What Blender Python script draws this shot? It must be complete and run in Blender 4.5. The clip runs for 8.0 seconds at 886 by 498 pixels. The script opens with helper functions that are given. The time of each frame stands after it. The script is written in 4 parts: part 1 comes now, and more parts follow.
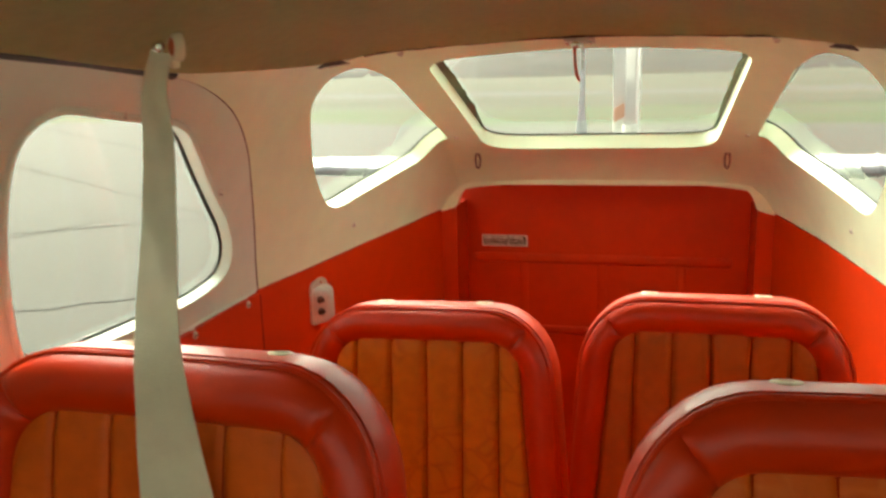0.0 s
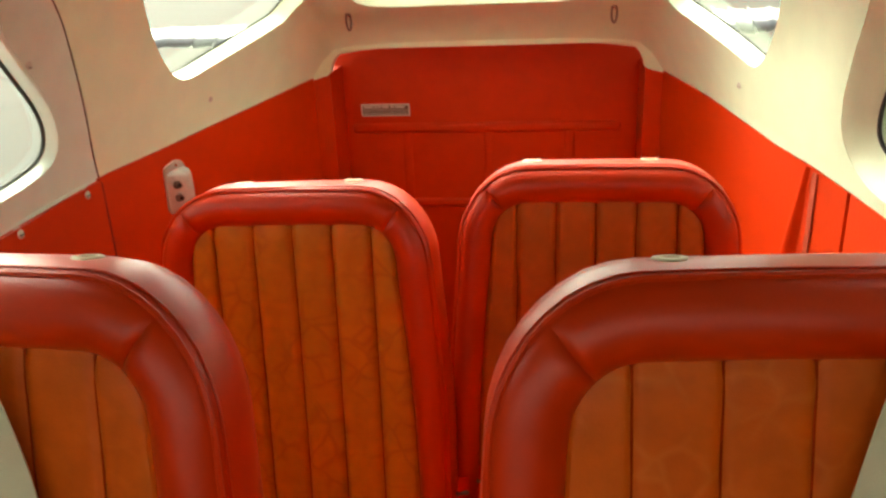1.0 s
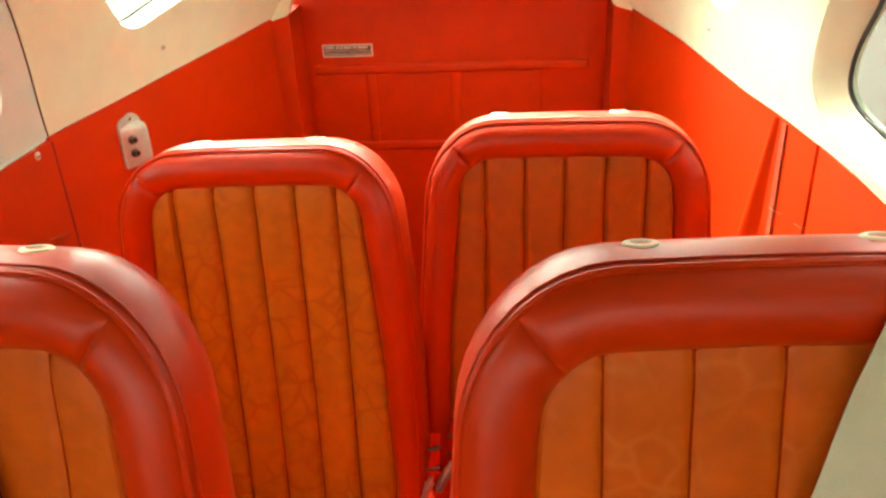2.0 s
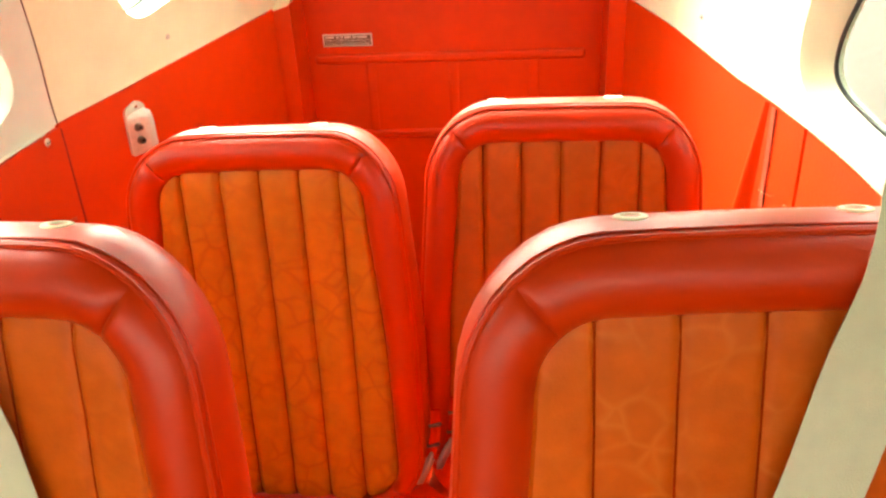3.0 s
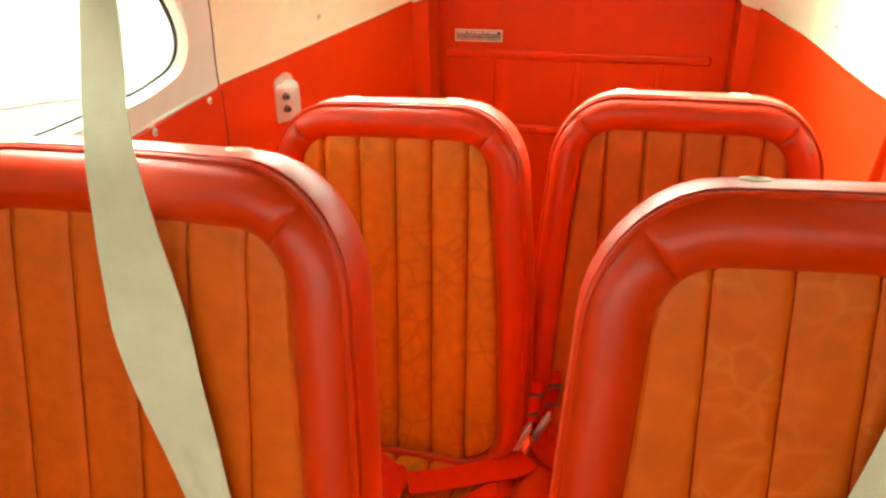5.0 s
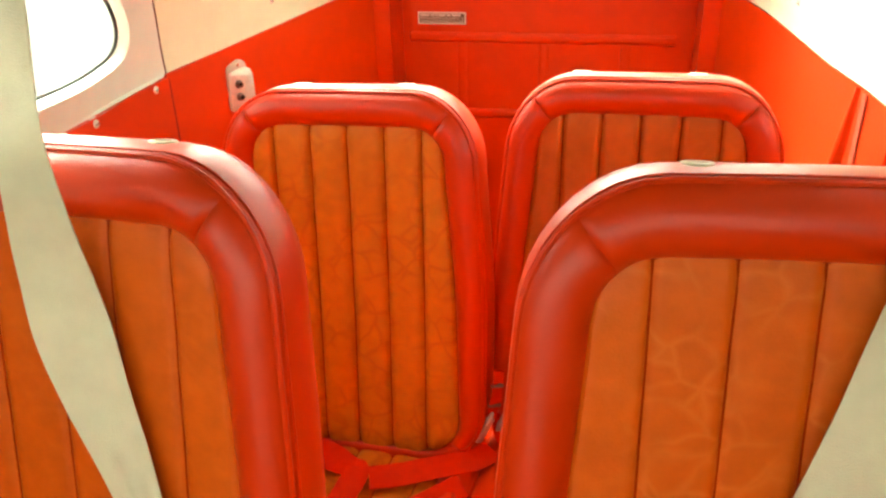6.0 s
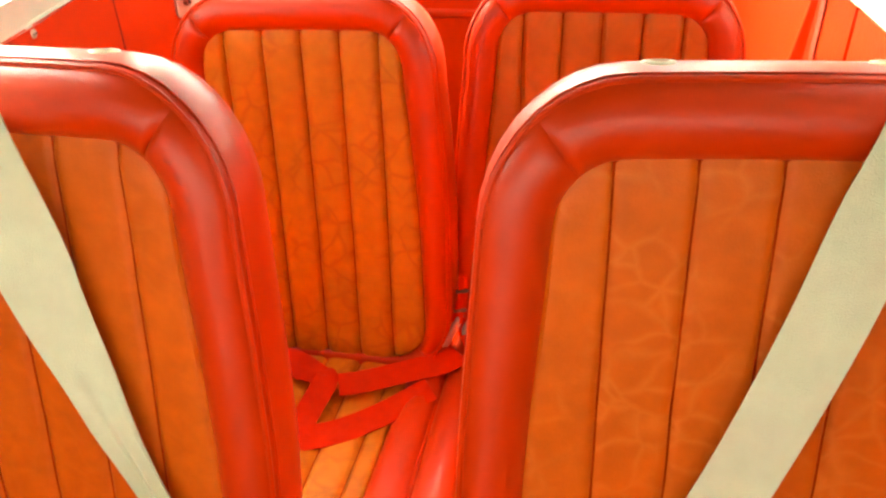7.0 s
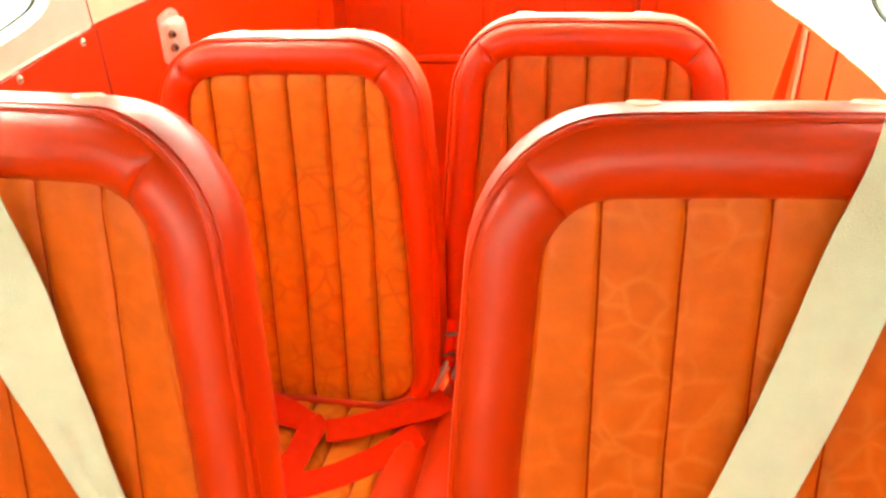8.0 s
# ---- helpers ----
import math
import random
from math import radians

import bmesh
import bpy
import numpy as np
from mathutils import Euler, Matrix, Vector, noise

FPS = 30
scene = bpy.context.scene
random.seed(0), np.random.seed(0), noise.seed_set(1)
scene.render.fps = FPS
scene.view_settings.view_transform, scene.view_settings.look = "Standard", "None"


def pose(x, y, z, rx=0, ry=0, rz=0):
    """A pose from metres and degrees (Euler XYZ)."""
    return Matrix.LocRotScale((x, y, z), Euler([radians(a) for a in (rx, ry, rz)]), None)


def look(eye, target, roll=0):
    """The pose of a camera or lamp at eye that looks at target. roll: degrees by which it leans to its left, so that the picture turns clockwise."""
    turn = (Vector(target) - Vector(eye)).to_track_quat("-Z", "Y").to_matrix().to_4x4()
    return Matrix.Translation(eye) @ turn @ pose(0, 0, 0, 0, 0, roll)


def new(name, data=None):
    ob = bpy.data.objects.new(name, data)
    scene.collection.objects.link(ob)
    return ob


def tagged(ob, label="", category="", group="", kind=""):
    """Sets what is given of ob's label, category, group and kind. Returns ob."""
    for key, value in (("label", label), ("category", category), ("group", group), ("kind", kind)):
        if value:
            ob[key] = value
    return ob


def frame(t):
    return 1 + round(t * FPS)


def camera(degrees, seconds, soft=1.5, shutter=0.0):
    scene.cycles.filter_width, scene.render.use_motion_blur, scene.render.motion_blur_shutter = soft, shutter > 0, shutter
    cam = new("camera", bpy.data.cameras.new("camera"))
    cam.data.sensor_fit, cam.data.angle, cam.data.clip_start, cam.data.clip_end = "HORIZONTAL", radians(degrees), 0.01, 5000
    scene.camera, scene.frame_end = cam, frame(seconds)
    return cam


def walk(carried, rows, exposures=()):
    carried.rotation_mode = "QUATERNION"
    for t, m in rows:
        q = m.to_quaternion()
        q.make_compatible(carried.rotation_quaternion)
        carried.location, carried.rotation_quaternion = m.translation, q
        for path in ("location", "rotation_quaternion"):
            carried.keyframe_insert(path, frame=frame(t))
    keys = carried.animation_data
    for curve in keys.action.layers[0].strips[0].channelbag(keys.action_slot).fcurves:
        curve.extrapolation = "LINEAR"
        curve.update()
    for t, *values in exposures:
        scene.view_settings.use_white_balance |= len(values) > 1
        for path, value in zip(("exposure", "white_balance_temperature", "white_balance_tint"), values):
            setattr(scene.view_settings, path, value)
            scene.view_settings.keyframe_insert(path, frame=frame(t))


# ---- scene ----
cam = camera(57.6, 8.0, soft=2.4, shutter=0.25)
PATH = [
    (0, (0.132, -0.287, 1.394), (-0.367, 1.603, 0.971), -1.7),
    (0.5, (0.161, -0.19, 1.367), (-0.222, 1.681, 0.771), -2.3),
    (1, (0.157, -0.157, 1.364), (-0.099, 1.686, 0.629), -2.6),
    (1.5, (0.156, -0.115, 1.396), (-0.031, 1.678, 0.53), -2.5),
    (3, (0.158, -0.157, 1.405), (-0.017, 1.608, 0.481), -3.0),
    (3.5, (0.121, -0.244, 1.396), (-0.1, 1.528, 0.496), -2.4),
    (4, (0.091, -0.323, 1.379), (-0.208, 1.453, 0.511), -1.0),
    (5.5, (0.163, -0.227, 1.38), (-0.265, 1.508, 0.483), -1.4),
    (6, (0.175, -0.218, 1.37), (-0.197, 1.518, 0.45), -1.7),
    (6.5, (0.179, -0.219, 1.363), (-0.136, 1.483, 0.36), -2.0),
    (7, (0.176, -0.209, 1.367), (-0.094, 1.425, 0.244), -2.0),
    (7.5, (0.177, -0.215, 1.374), (-0.072, 1.397, 0.216), -2.0),
    (8, (0.176, -0.204, 1.362), (-0.071, 1.492, 0.329), -1.9),
]
walk(cam, [(t, look(eye, target, roll)) for t, eye, target, roll in PATH],
     exposures=[(t, e + 1.24, 7500, -4) for t, e in ((0, 0.88), (0.5, 0.88), (1.0, 1.11), (1.5, 1.5), (3.0, 2.34), (3.5, 2.5), (4.0, 2.5), (5.5, 2.06), (6.0, 2.3), (6.5, 2.5), (7.0, 2.6), (7.5, 2.8), (8.0, 2.97))])

# ---- world and light ----
world = bpy.data.worlds.new("sky")
scene.world = world
world.use_nodes = True
wn = world.node_tree.nodes
sky = wn.new("ShaderNodeTexSky")
sky.sky_type, sky.sun_disc = "NISHITA", False
sky.sun_elevation, sky.sun_rotation = radians(46), radians(328)
sky.air_density, sky.dust_density, sky.ozone_density = 0.45, 6.5, 0.5
wn["Background"].inputs["Strength"].default_value = 0.15
haze = wn.new("ShaderNodeHueSaturation")
haze.inputs["Saturation"].default_value = 0.15
world.node_tree.links.new(sky.outputs["Color"], haze.inputs["Color"])
world.node_tree.links.new(haze.outputs["Color"], wn["Background"].inputs["Color"])

sun = new("sun", bpy.data.lights.new("sun", "SUN"))
sun.data.energy, sun.data.angle, sun.data.color = 0.5, radians(85), (1.0, 0.96, 0.88)
sun.matrix_world = look((-1.59, 2.54, 3.1), (0, 0, 0))


# ---- materials ----
def material(name, base, rough=0.5, metal=0.0, spec=0.5, vary=0.12, scale=30.0, bump=0.0, bump_scale=300.0, coat=0.0, hue=None):
    """A principled surface with colour variation at two scales and fine relief."""
    m = bpy.data.materials.new(name)
    m.use_nodes = True
    n, l = m.node_tree.nodes, m.node_tree.links
    p = n["Principled BSDF"]
    p.inputs["Roughness"].default_value, p.inputs["Metallic"].default_value = rough, metal
    p.inputs["Specular IOR Level"].default_value = spec
    p.inputs["Coat Weight"].default_value = coat
    p.inputs["Coat Roughness"].default_value = 0.31
    tc = n.new("ShaderNodeTexCoord")
    big, small = n.new("ShaderNodeTexNoise"), n.new("ShaderNodeTexNoise")
    big.inputs["Scale"].default_value, small.inputs["Scale"].default_value = scale * 0.2, scale * 3
    big.inputs["Detail"].default_value = small.inputs["Detail"].default_value = 4
    for t in (big, small):
        l.new(tc.outputs["Object"], t.inputs["Vector"])
    add = n.new("ShaderNodeMath")
    add.operation = "ADD"
    l.new(big.outputs["Fac"], add.inputs[0])
    l.new(small.outputs["Fac"], add.inputs[1])
    mix = n.new("ShaderNodeMixRGB")
    dark = tuple(c * (1 - vary) for c in base)
    light = hue or tuple(min(1, c * (1 + vary)) for c in base)
    mix.inputs[1].default_value, mix.inputs[2].default_value = (*dark, 1), (*light, 1)
    rng = n.new("ShaderNodeMapRange")
    rng.inputs["From Min"].default_value, rng.inputs["From Max"].default_value = 0.7, 1.3
    l.new(add.outputs[0], rng.inputs["Value"])
    l.new(rng.outputs["Result"], mix.inputs["Fac"])
    l.new(mix.outputs["Color"], p.inputs["Base Color"])
    rr = n.new("ShaderNodeMapRange")
    rr.inputs["To Min"].default_value, rr.inputs["To Max"].default_value = max(0, rough - 0.07), min(1, rough + 0.07)
    l.new(big.outputs["Fac"], rr.inputs["Value"])
    l.new(rr.outputs["Result"], p.inputs["Roughness"])
    if bump:
        b, fine = n.new("ShaderNodeBump"), n.new("ShaderNodeTexVoronoi")
        fine.inputs["Scale"].default_value = bump_scale
        l.new(tc.outputs["Object"], fine.inputs["Vector"])
        b.inputs["Strength"].default_value, b.inputs["Distance"].default_value = bump, 0.001
        l.new(fine.outputs["Distance"], b.inputs["Height"])
        l.new(b.outputs["Normal"], p.inputs["Normal"])
    return m


def tooled_leather(name, base, vein, wrinkle, vein_amount, wrinkle_amount):
    """Dyed leather with pale curling growth marks and fine dark creases."""
    m = material(name, base, rough=0.55, spec=0.25, vary=0.14, scale=14, bump=0.15, bump_scale=420)
    n, l = m.node_tree.nodes, m.node_tree.links
    p = n["Principled BSDF"]
    old = p.inputs["Base Color"].links[0].from_socket
    tc, oi = n["Texture Coordinate"], n.new("ShaderNodeObjectInfo")
    shift = n.new("ShaderNodeVectorMath")
    shift.operation = "MULTIPLY_ADD"
    l.new(tc.outputs["Object"], shift.inputs[0])
    shift.inputs[1].default_value = (1, 1, 1)
    l.new(oi.outputs["Location"], shift.inputs[2])
    apart = n.new("ShaderNodeVectorMath")
    apart.operation = "MULTIPLY_ADD"
    l.new(oi.outputs["Random"], apart.inputs[0])
    apart.inputs[1].default_value = (3.1, 5.7, 9.3)
    l.new(shift.outputs[0], apart.inputs[2])
    shift = apart
    warp = n.new("ShaderNodeTexNoise")
    warp.inputs["Scale"].default_value, warp.inputs["Detail"].default_value = 11, 2
    l.new(shift.outputs[0], warp.inputs["Vector"])
    bend = n.new("ShaderNodeVectorMath")
    bend.operation = "MULTIPLY_ADD"
    l.new(warp.outputs["Color"], bend.inputs[0])
    bend.inputs[1].default_value = (0.075, 0.075, 0.075)
    l.new(shift.outputs[0], bend.inputs[2])
    fac = old
    for tone, amount, scale, lo, hi in ((vein, vein_amount, 26, 0.0, 0.15), (wrinkle, wrinkle_amount, 22, 0.0, 0.12)):
        v = n.new("ShaderNodeTexVoronoi")
        v.feature = "DISTANCE_TO_EDGE"
        v.inputs["Scale"].default_value = scale
        l.new(bend.outputs[0], v.inputs["Vector"])
        r = n.new("ShaderNodeMapRange")
        r.inputs["From Min"].default_value, r.inputs["From Max"].default_value = lo, hi
        r.inputs["To Min"].default_value, r.inputs["To Max"].default_value = amount, 0
        l.new(v.outputs["Distance"], r.inputs["Value"])
        gate = n.new("ShaderNodeTexNoise")
        gate.inputs["Scale"].default_value = 9
        l.new(shift.outputs[0], gate.inputs["Vector"])
        gr = n.new("ShaderNodeMapRange")
        gr.inputs["From Min"].default_value, gr.inputs["From Max"].default_value = 0.38, 0.55
        l.new(gate.outputs["Fac"], gr.inputs["Value"])
        mul = n.new("ShaderNodeMath")
        mul.operation = "MULTIPLY"
        l.new(r.outputs["Result"], mul.inputs[0])
        l.new(gr.outputs["Result"], mul.inputs[1])
        mx = n.new("ShaderNodeMixRGB")
        mx.inputs[2].default_value = (*tone, 1)
        l.new(mul.outputs[0], mx.inputs["Fac"])
        l.new(fac, mx.inputs[1])
        fac = mx.outputs["Color"]
    l.new(fac, p.inputs["Base Color"])
    # the creases are pressed in a little
    grain = p.inputs["Normal"].links[0].from_socket
    press = n.new("ShaderNodeBump")
    press.inputs["Strength"].default_value, press.inputs["Distance"].default_value = min(1.0, 1.3 * wrinkle_amount), 0.0015
    press.invert = True
    l.new(mul.outputs[0], press.inputs["Height"])
    l.new(grain, press.inputs["Normal"])
    l.new(press.outputs["Normal"], p.inputs["Normal"])
    return m


M_RED = material("red_leather", (0.50, 0.025, 0.0015), rough=0.46, spec=0.20, vary=0.05, scale=10, bump=0.10, bump_scale=380, coat=0.42)
M_TAN_FRONT = tooled_leather("tan_leather_front", (0.55, 0.088, 0.004), (0.70, 0.19, 0.03), (0.28, 0.045, 0.005), 0.30, 0.05)
M_TAN_LEFT = tooled_leather("tan_leather_left", (0.55, 0.088, 0.004), (0.65, 0.14, 0.015), (0.26, 0.04, 0.005), 0.14, 0.10)
M_TAN_REAR = tooled_leather("tan_leather_rear", (0.53, 0.152, 0.010), (0.60, 0.18, 0.02), (0.30, 0.045, 0.004), 0.10, 0.36)
M_TAN_PLAIN = tooled_leather("tan_leather_plain", (0.46, 0.088, 0.006), (0.52, 0.13, 0.03), (0.24, 0.04, 0.007), 0.15, 0.15)
M_WALL_RED = material("red_vinyl", (0.55, 0.032, 0.0025), rough=0.5, spec=0.3, vary=0.08, scale=8, bump=0.2, bump_scale=260)
M_CARPET = material("red_carpet", (0.22, 0.014, 0.010), rough=0.9, vary=0.3, scale=60, bump=0.8, bump_scale=420)
# green put into both trim colours to cancel the cabin's red bounce light
M_SHELL = material("ivory_trim_bounce_offset", (0.69, 0.81, 0.60), rough=0.45, vary=0.05, scale=6, bump=0.1, bump_scale=220)
M_DOOR = material("grey_white_trim_bounce_offset", (0.62, 0.74, 0.65), rough=0.45, vary=0.05, scale=6, bump=0.1, bump_scale=220)
M_HEADLINER = material("beige_headliner", (0.52, 0.49, 0.23), rough=0.85, vary=0.08, scale=20, bump=0.4, bump_scale=500)
M_SEAM = material("dark_red_seam", (0.30, 0.024, 0.003), rough=0.9, spec=0.05, vary=0.25, scale=80)
M_CHROME = material("chrome", (0.75, 0.74, 0.72), rough=0.15, metal=1.0, vary=0.08, scale=40)
M_ALU = material("brushed_aluminium", (0.62, 0.62, 0.58), rough=0.32, metal=1.0, vary=0.1, scale=60)
M_IVORY = material("ivory_plastic", (0.74, 0.67, 0.48), rough=0.4, vary=0.06, scale=30)
M_DARK = material("dark_recess", (0.02, 0.018, 0.015), rough=0.6, vary=0.2)
M_RUBBER = material("black_rubber", (0.02, 0.024, 0.02), rough=0.5, vary=0.3, scale=40)
M_SEALANT = material("dark_sealant", (0.13, 0.155, 0.105), rough=0.5, vary=0.5, scale=90)
M_SEAL = material("brown_door_seal", (0.075, 0.035, 0.02), rough=0.6, vary=0.2)
M_STEEL_GREY = material("unseen_dash_grey", (0.34, 0.31, 0.25), rough=0.7, vary=0.1, scale=20, bump=0.2)
M_STEEL = material("dull_dark_steel", (0.20, 0.18, 0.15), rough=0.35, metal=0.8, vary=0.2)
M_ETCHED = material("etched_metal", (0.66, 0.66, 0.60), rough=0.5, vary=0.06, scale=60)
M_FIELD = material("placard_field", (0.14, 0.10, 0.065), rough=0.5, vary=0.15)
M_BELT = material("cream_webbing", (0.56, 0.55, 0.41), rough=0.65, vary=0.07, scale=12, bump=0.5, bump_scale=700)
M_BELT_RED = material("red_webbing", (0.50, 0.016, 0.003), rough=0.8, spec=0.12, vary=0.12, scale=20, bump=0.5, bump_scale=700)
M_TARMAC = material("apron_tarmac", (0.041, 0.041, 0.034), rough=0.9, vary=0.22, scale=3.2)
M_CRACK = material("tarmac_crack", (0.009, 0.009, 0.008), rough=0.95, vary=0.2, scale=5)
M_PAINT = material("white_aircraft_paint", (0.78, 0.78, 0.76), rough=0.25, vary=0.03, scale=8)
M_FIN_DIM = material("white_paint_dimmed", (0.66, 0.67, 0.66), rough=0.5, vary=0.08, scale=14)
M_BARE = material("worn_leading_edge", (0.36, 0.38, 0.42), rough=0.4, metal=0.3, vary=0.1, scale=20)
M_STRAP = material("faded_brown_strap", (0.34, 0.045, 0.018), rough=0.6, vary=0.1, scale=30)
M_PAD = material("orange_felt_pad", (0.52, 0.14, 0.06), rough=0.7, vary=0.15, scale=60)
M_PLATE = material("silver_painted_plate", (0.52, 0.52, 0.46), rough=0.4, metal=0.15, vary=0.12, scale=40)
M_ORANGE = material("faded_orange_paint", (0.62, 0.36, 0.26), rough=0.5, vary=0.08)



def grassland(name, tones, near, far):
    """Grass in long uneven drifts across the view, mottled up close."""
    m = material(name, tones[0], rough=0.95, vary=0.3, scale=near)
    n, l = m.node_tree.nodes, m.node_tree.links
    p = n["Principled BSDF"]
    old = p.inputs["Base Color"].links[0].from_socket
    for k, tone in enumerate(tones[1:]):
        spread = n.new("ShaderNodeMapping")
        spread.inputs["Scale"].default_value = (far * 0.25, far * (1 + 0.6 * k), 1)
        spread.inputs["Location"].default_value = (7.3 * k, 2.9 * k, 0)
        l.new(n["Texture Coordinate"].outputs["Object"], spread.inputs["Vector"])
        drift = n.new("ShaderNodeTexNoise")
        drift.inputs["Scale"].default_value, drift.inputs["Detail"].default_value = 1.0, 6
        l.new(spread.outputs["Vector"], drift.inputs["Vector"])
        r = n.new("ShaderNodeMapRange")
        r.inputs["From Min"].default_value, r.inputs["From Max"].default_value = 0.44, 0.60
        l.new(drift.outputs["Fac"], r.inputs["Value"])
        mx = n.new("ShaderNodeMixRGB")
        mx.inputs[2].default_value = (*tone, 1)
        l.new(r.outputs["Result"], mx.inputs["Fac"])
        l.new(old, mx.inputs[1])
        old = mx.outputs["Color"]
    l.new(old, p.inputs["Base Color"])
    return m


M_GRASS = grassland("dry_grass", ((0.030, 0.031, 0.015), (0.060, 0.051, 0.028), (0.017, 0.028, 0.006)), 0.9, 0.09)
M_GREEN = grassland("green_grass", ((0.018, 0.045, 0.004), (0.033, 0.056, 0.010), (0.040, 0.042, 0.020)), 2.0, 0.22)
M_HILL = grassland("wooded_hill", ((0.014, 0.015, 0.014), (0.046, 0.041, 0.038), (0.026, 0.025, 0.014)), 0.3, 0.09)

M_GLASS = bpy.data.materials.new("clear_acrylic")
M_GLASS.use_nodes = True
gp = M_GLASS.node_tree.nodes["Principled BSDF"]
gp.inputs["Base Color"].default_value = (0.97, 0.99, 0.95, 1)
gp.inputs["Roughness"].default_value, gp.inputs["IOR"].default_value = 0.0, 1.2
gp.inputs["Transmission Weight"].default_value = 1.0


# ---- mesh helpers ----
def link_mesh(name, verts, faces, mat, parent=None, label="", smooth=True):
    me = bpy.data.meshes.new(name)
    me.from_pydata([tuple(v) for v in verts], [], faces)
    bm = bmesh.new()
    bm.from_mesh(me)
    bmesh.ops.remove_doubles(bm, verts=bm.verts, dist=1e-5)
    bmesh.ops.recalc_face_normals(bm, faces=bm.faces)
    bm.to_mesh(me)
    bm.free()
    return dress(name, me, mat, parent, label, smooth)


def dress(name, me, mat, parent=None, label="", smooth=True):
    me.materials.append(mat)
    if smooth:
        me.polygons.foreach_set("use_smooth", [True] * len(me.polygons))
        me.set_sharp_from_angle(angle=radians(42))
    ob = new(name, me)
    if parent:
        ob.parent = parent
    if label:
        tagged(ob, label)
    return ob


def part(name, bm, mat, parent, label="", smooth=True):
    bmesh.ops.recalc_face_normals(bm, faces=bm.faces)
    me = bpy.data.meshes.new(name)
    bm.to_mesh(me)
    bm.free()
    return dress(name, me, mat, parent, label, smooth)


def thing(name, label, category, group="", kind="", m=None):
    ob = new(name)
    ob.empty_display_size = 0.05
    if m is not None:
        ob.matrix_world = m
    return tagged(ob, label, category, group, kind)


def box_bm(x0, x1, y0, y1, z0, z1, bevel=0.0, segments=2, m=None):
    bm = bmesh.new()
    bmesh.ops.create_cube(bm, size=1)
    for v in bm.verts:
        v.co = Vector((x0 + (v.co.x + 0.5) * (x1 - x0), y0 + (v.co.y + 0.5) * (y1 - y0), z0 + (v.co.z + 0.5) * (z1 - z0)))
    if bevel:
        bmesh.ops.bevel(bm, geom=bm.edges[:], offset=bevel, segments=segments, profile=0.5, affect="EDGES")
    if m is not None:
        bm.transform(m)
    return bm


def lathe(profile, n=20, m=None):
    """A turned form about the z axis from (radius, height) rows."""
    bm = bmesh.new()
    rings = []
    for r, z in profile:
        rings.append([bm.verts.new((r * math.cos(2 * math.pi * i / n), r * math.sin(2 * math.pi * i / n), z)) for i in range(n)])
    for a, b in zip(rings, rings[1:]):
        for i in range(n):
            bm.faces.new((a[i], a[(i + 1) % n], b[(i + 1) % n], b[i]))
    bm.faces.new(rings[-1])
    bm.faces.new(rings[0][::-1])
    if m is not None:
        bm.transform(m)
    return bm


def tube(points, radius, n=8, closed=False, m=None, bm=None):
    bm = bm or bmesh.new()
    pts = [Vector(p) for p in points]
    k = len(pts)
    rings = []
    up = None
    for i in range(k):
        a = pts[(i - 1) % k] if closed or i else pts[0]
        b = pts[(i + 1) % k] if closed or i < k - 1 else pts[-1]
        d = (b - a).normalized()
        if up is None:
            up = d.cross(Vector((0.31, 0.84, 0.44))).normalized()
        up = (up - d * up.dot(d)).normalized()
        side = d.cross(up)
        rings.append([bm.verts.new(pts[i] + radius * (math.cos(2 * math.pi * j / n) * side + math.sin(2 * math.pi * j / n) * up)) for j in range(n)])
    for i in range(k if closed else k - 1):
        a, b = rings[i], rings[(i + 1) % k]
        for j in range(n):
            bm.faces.new((a[j], a[(j + 1) % n], b[(j + 1) % n], b[j]))
    if not closed:
        bm.faces.new(rings[0][::-1])
        bm.faces.new(rings[-1])
    if m is not None:
        bm.transform(m)
    return bm


def smooth_line(points, per=8):
    """Catmull-Rom through a few points."""
    pts = [np.array(p, float) for p in points]
    pts = [2 * pts[0] - pts[1]] + pts + [2 * pts[-1] - pts[-2]]
    out = []
    for i in range(1, len(pts) - 2):
        a, b, c, d = pts[i - 1:i + 3]
        for j in range(per):
            f = j / per
            out.append(0.5 * (2 * b + (c - a) * f + (2 * a - 5 * b + 4 * c - d) * f * f + (3 * b - a - 3 * c + d) * f ** 3))
    return out + [pts[-2]]


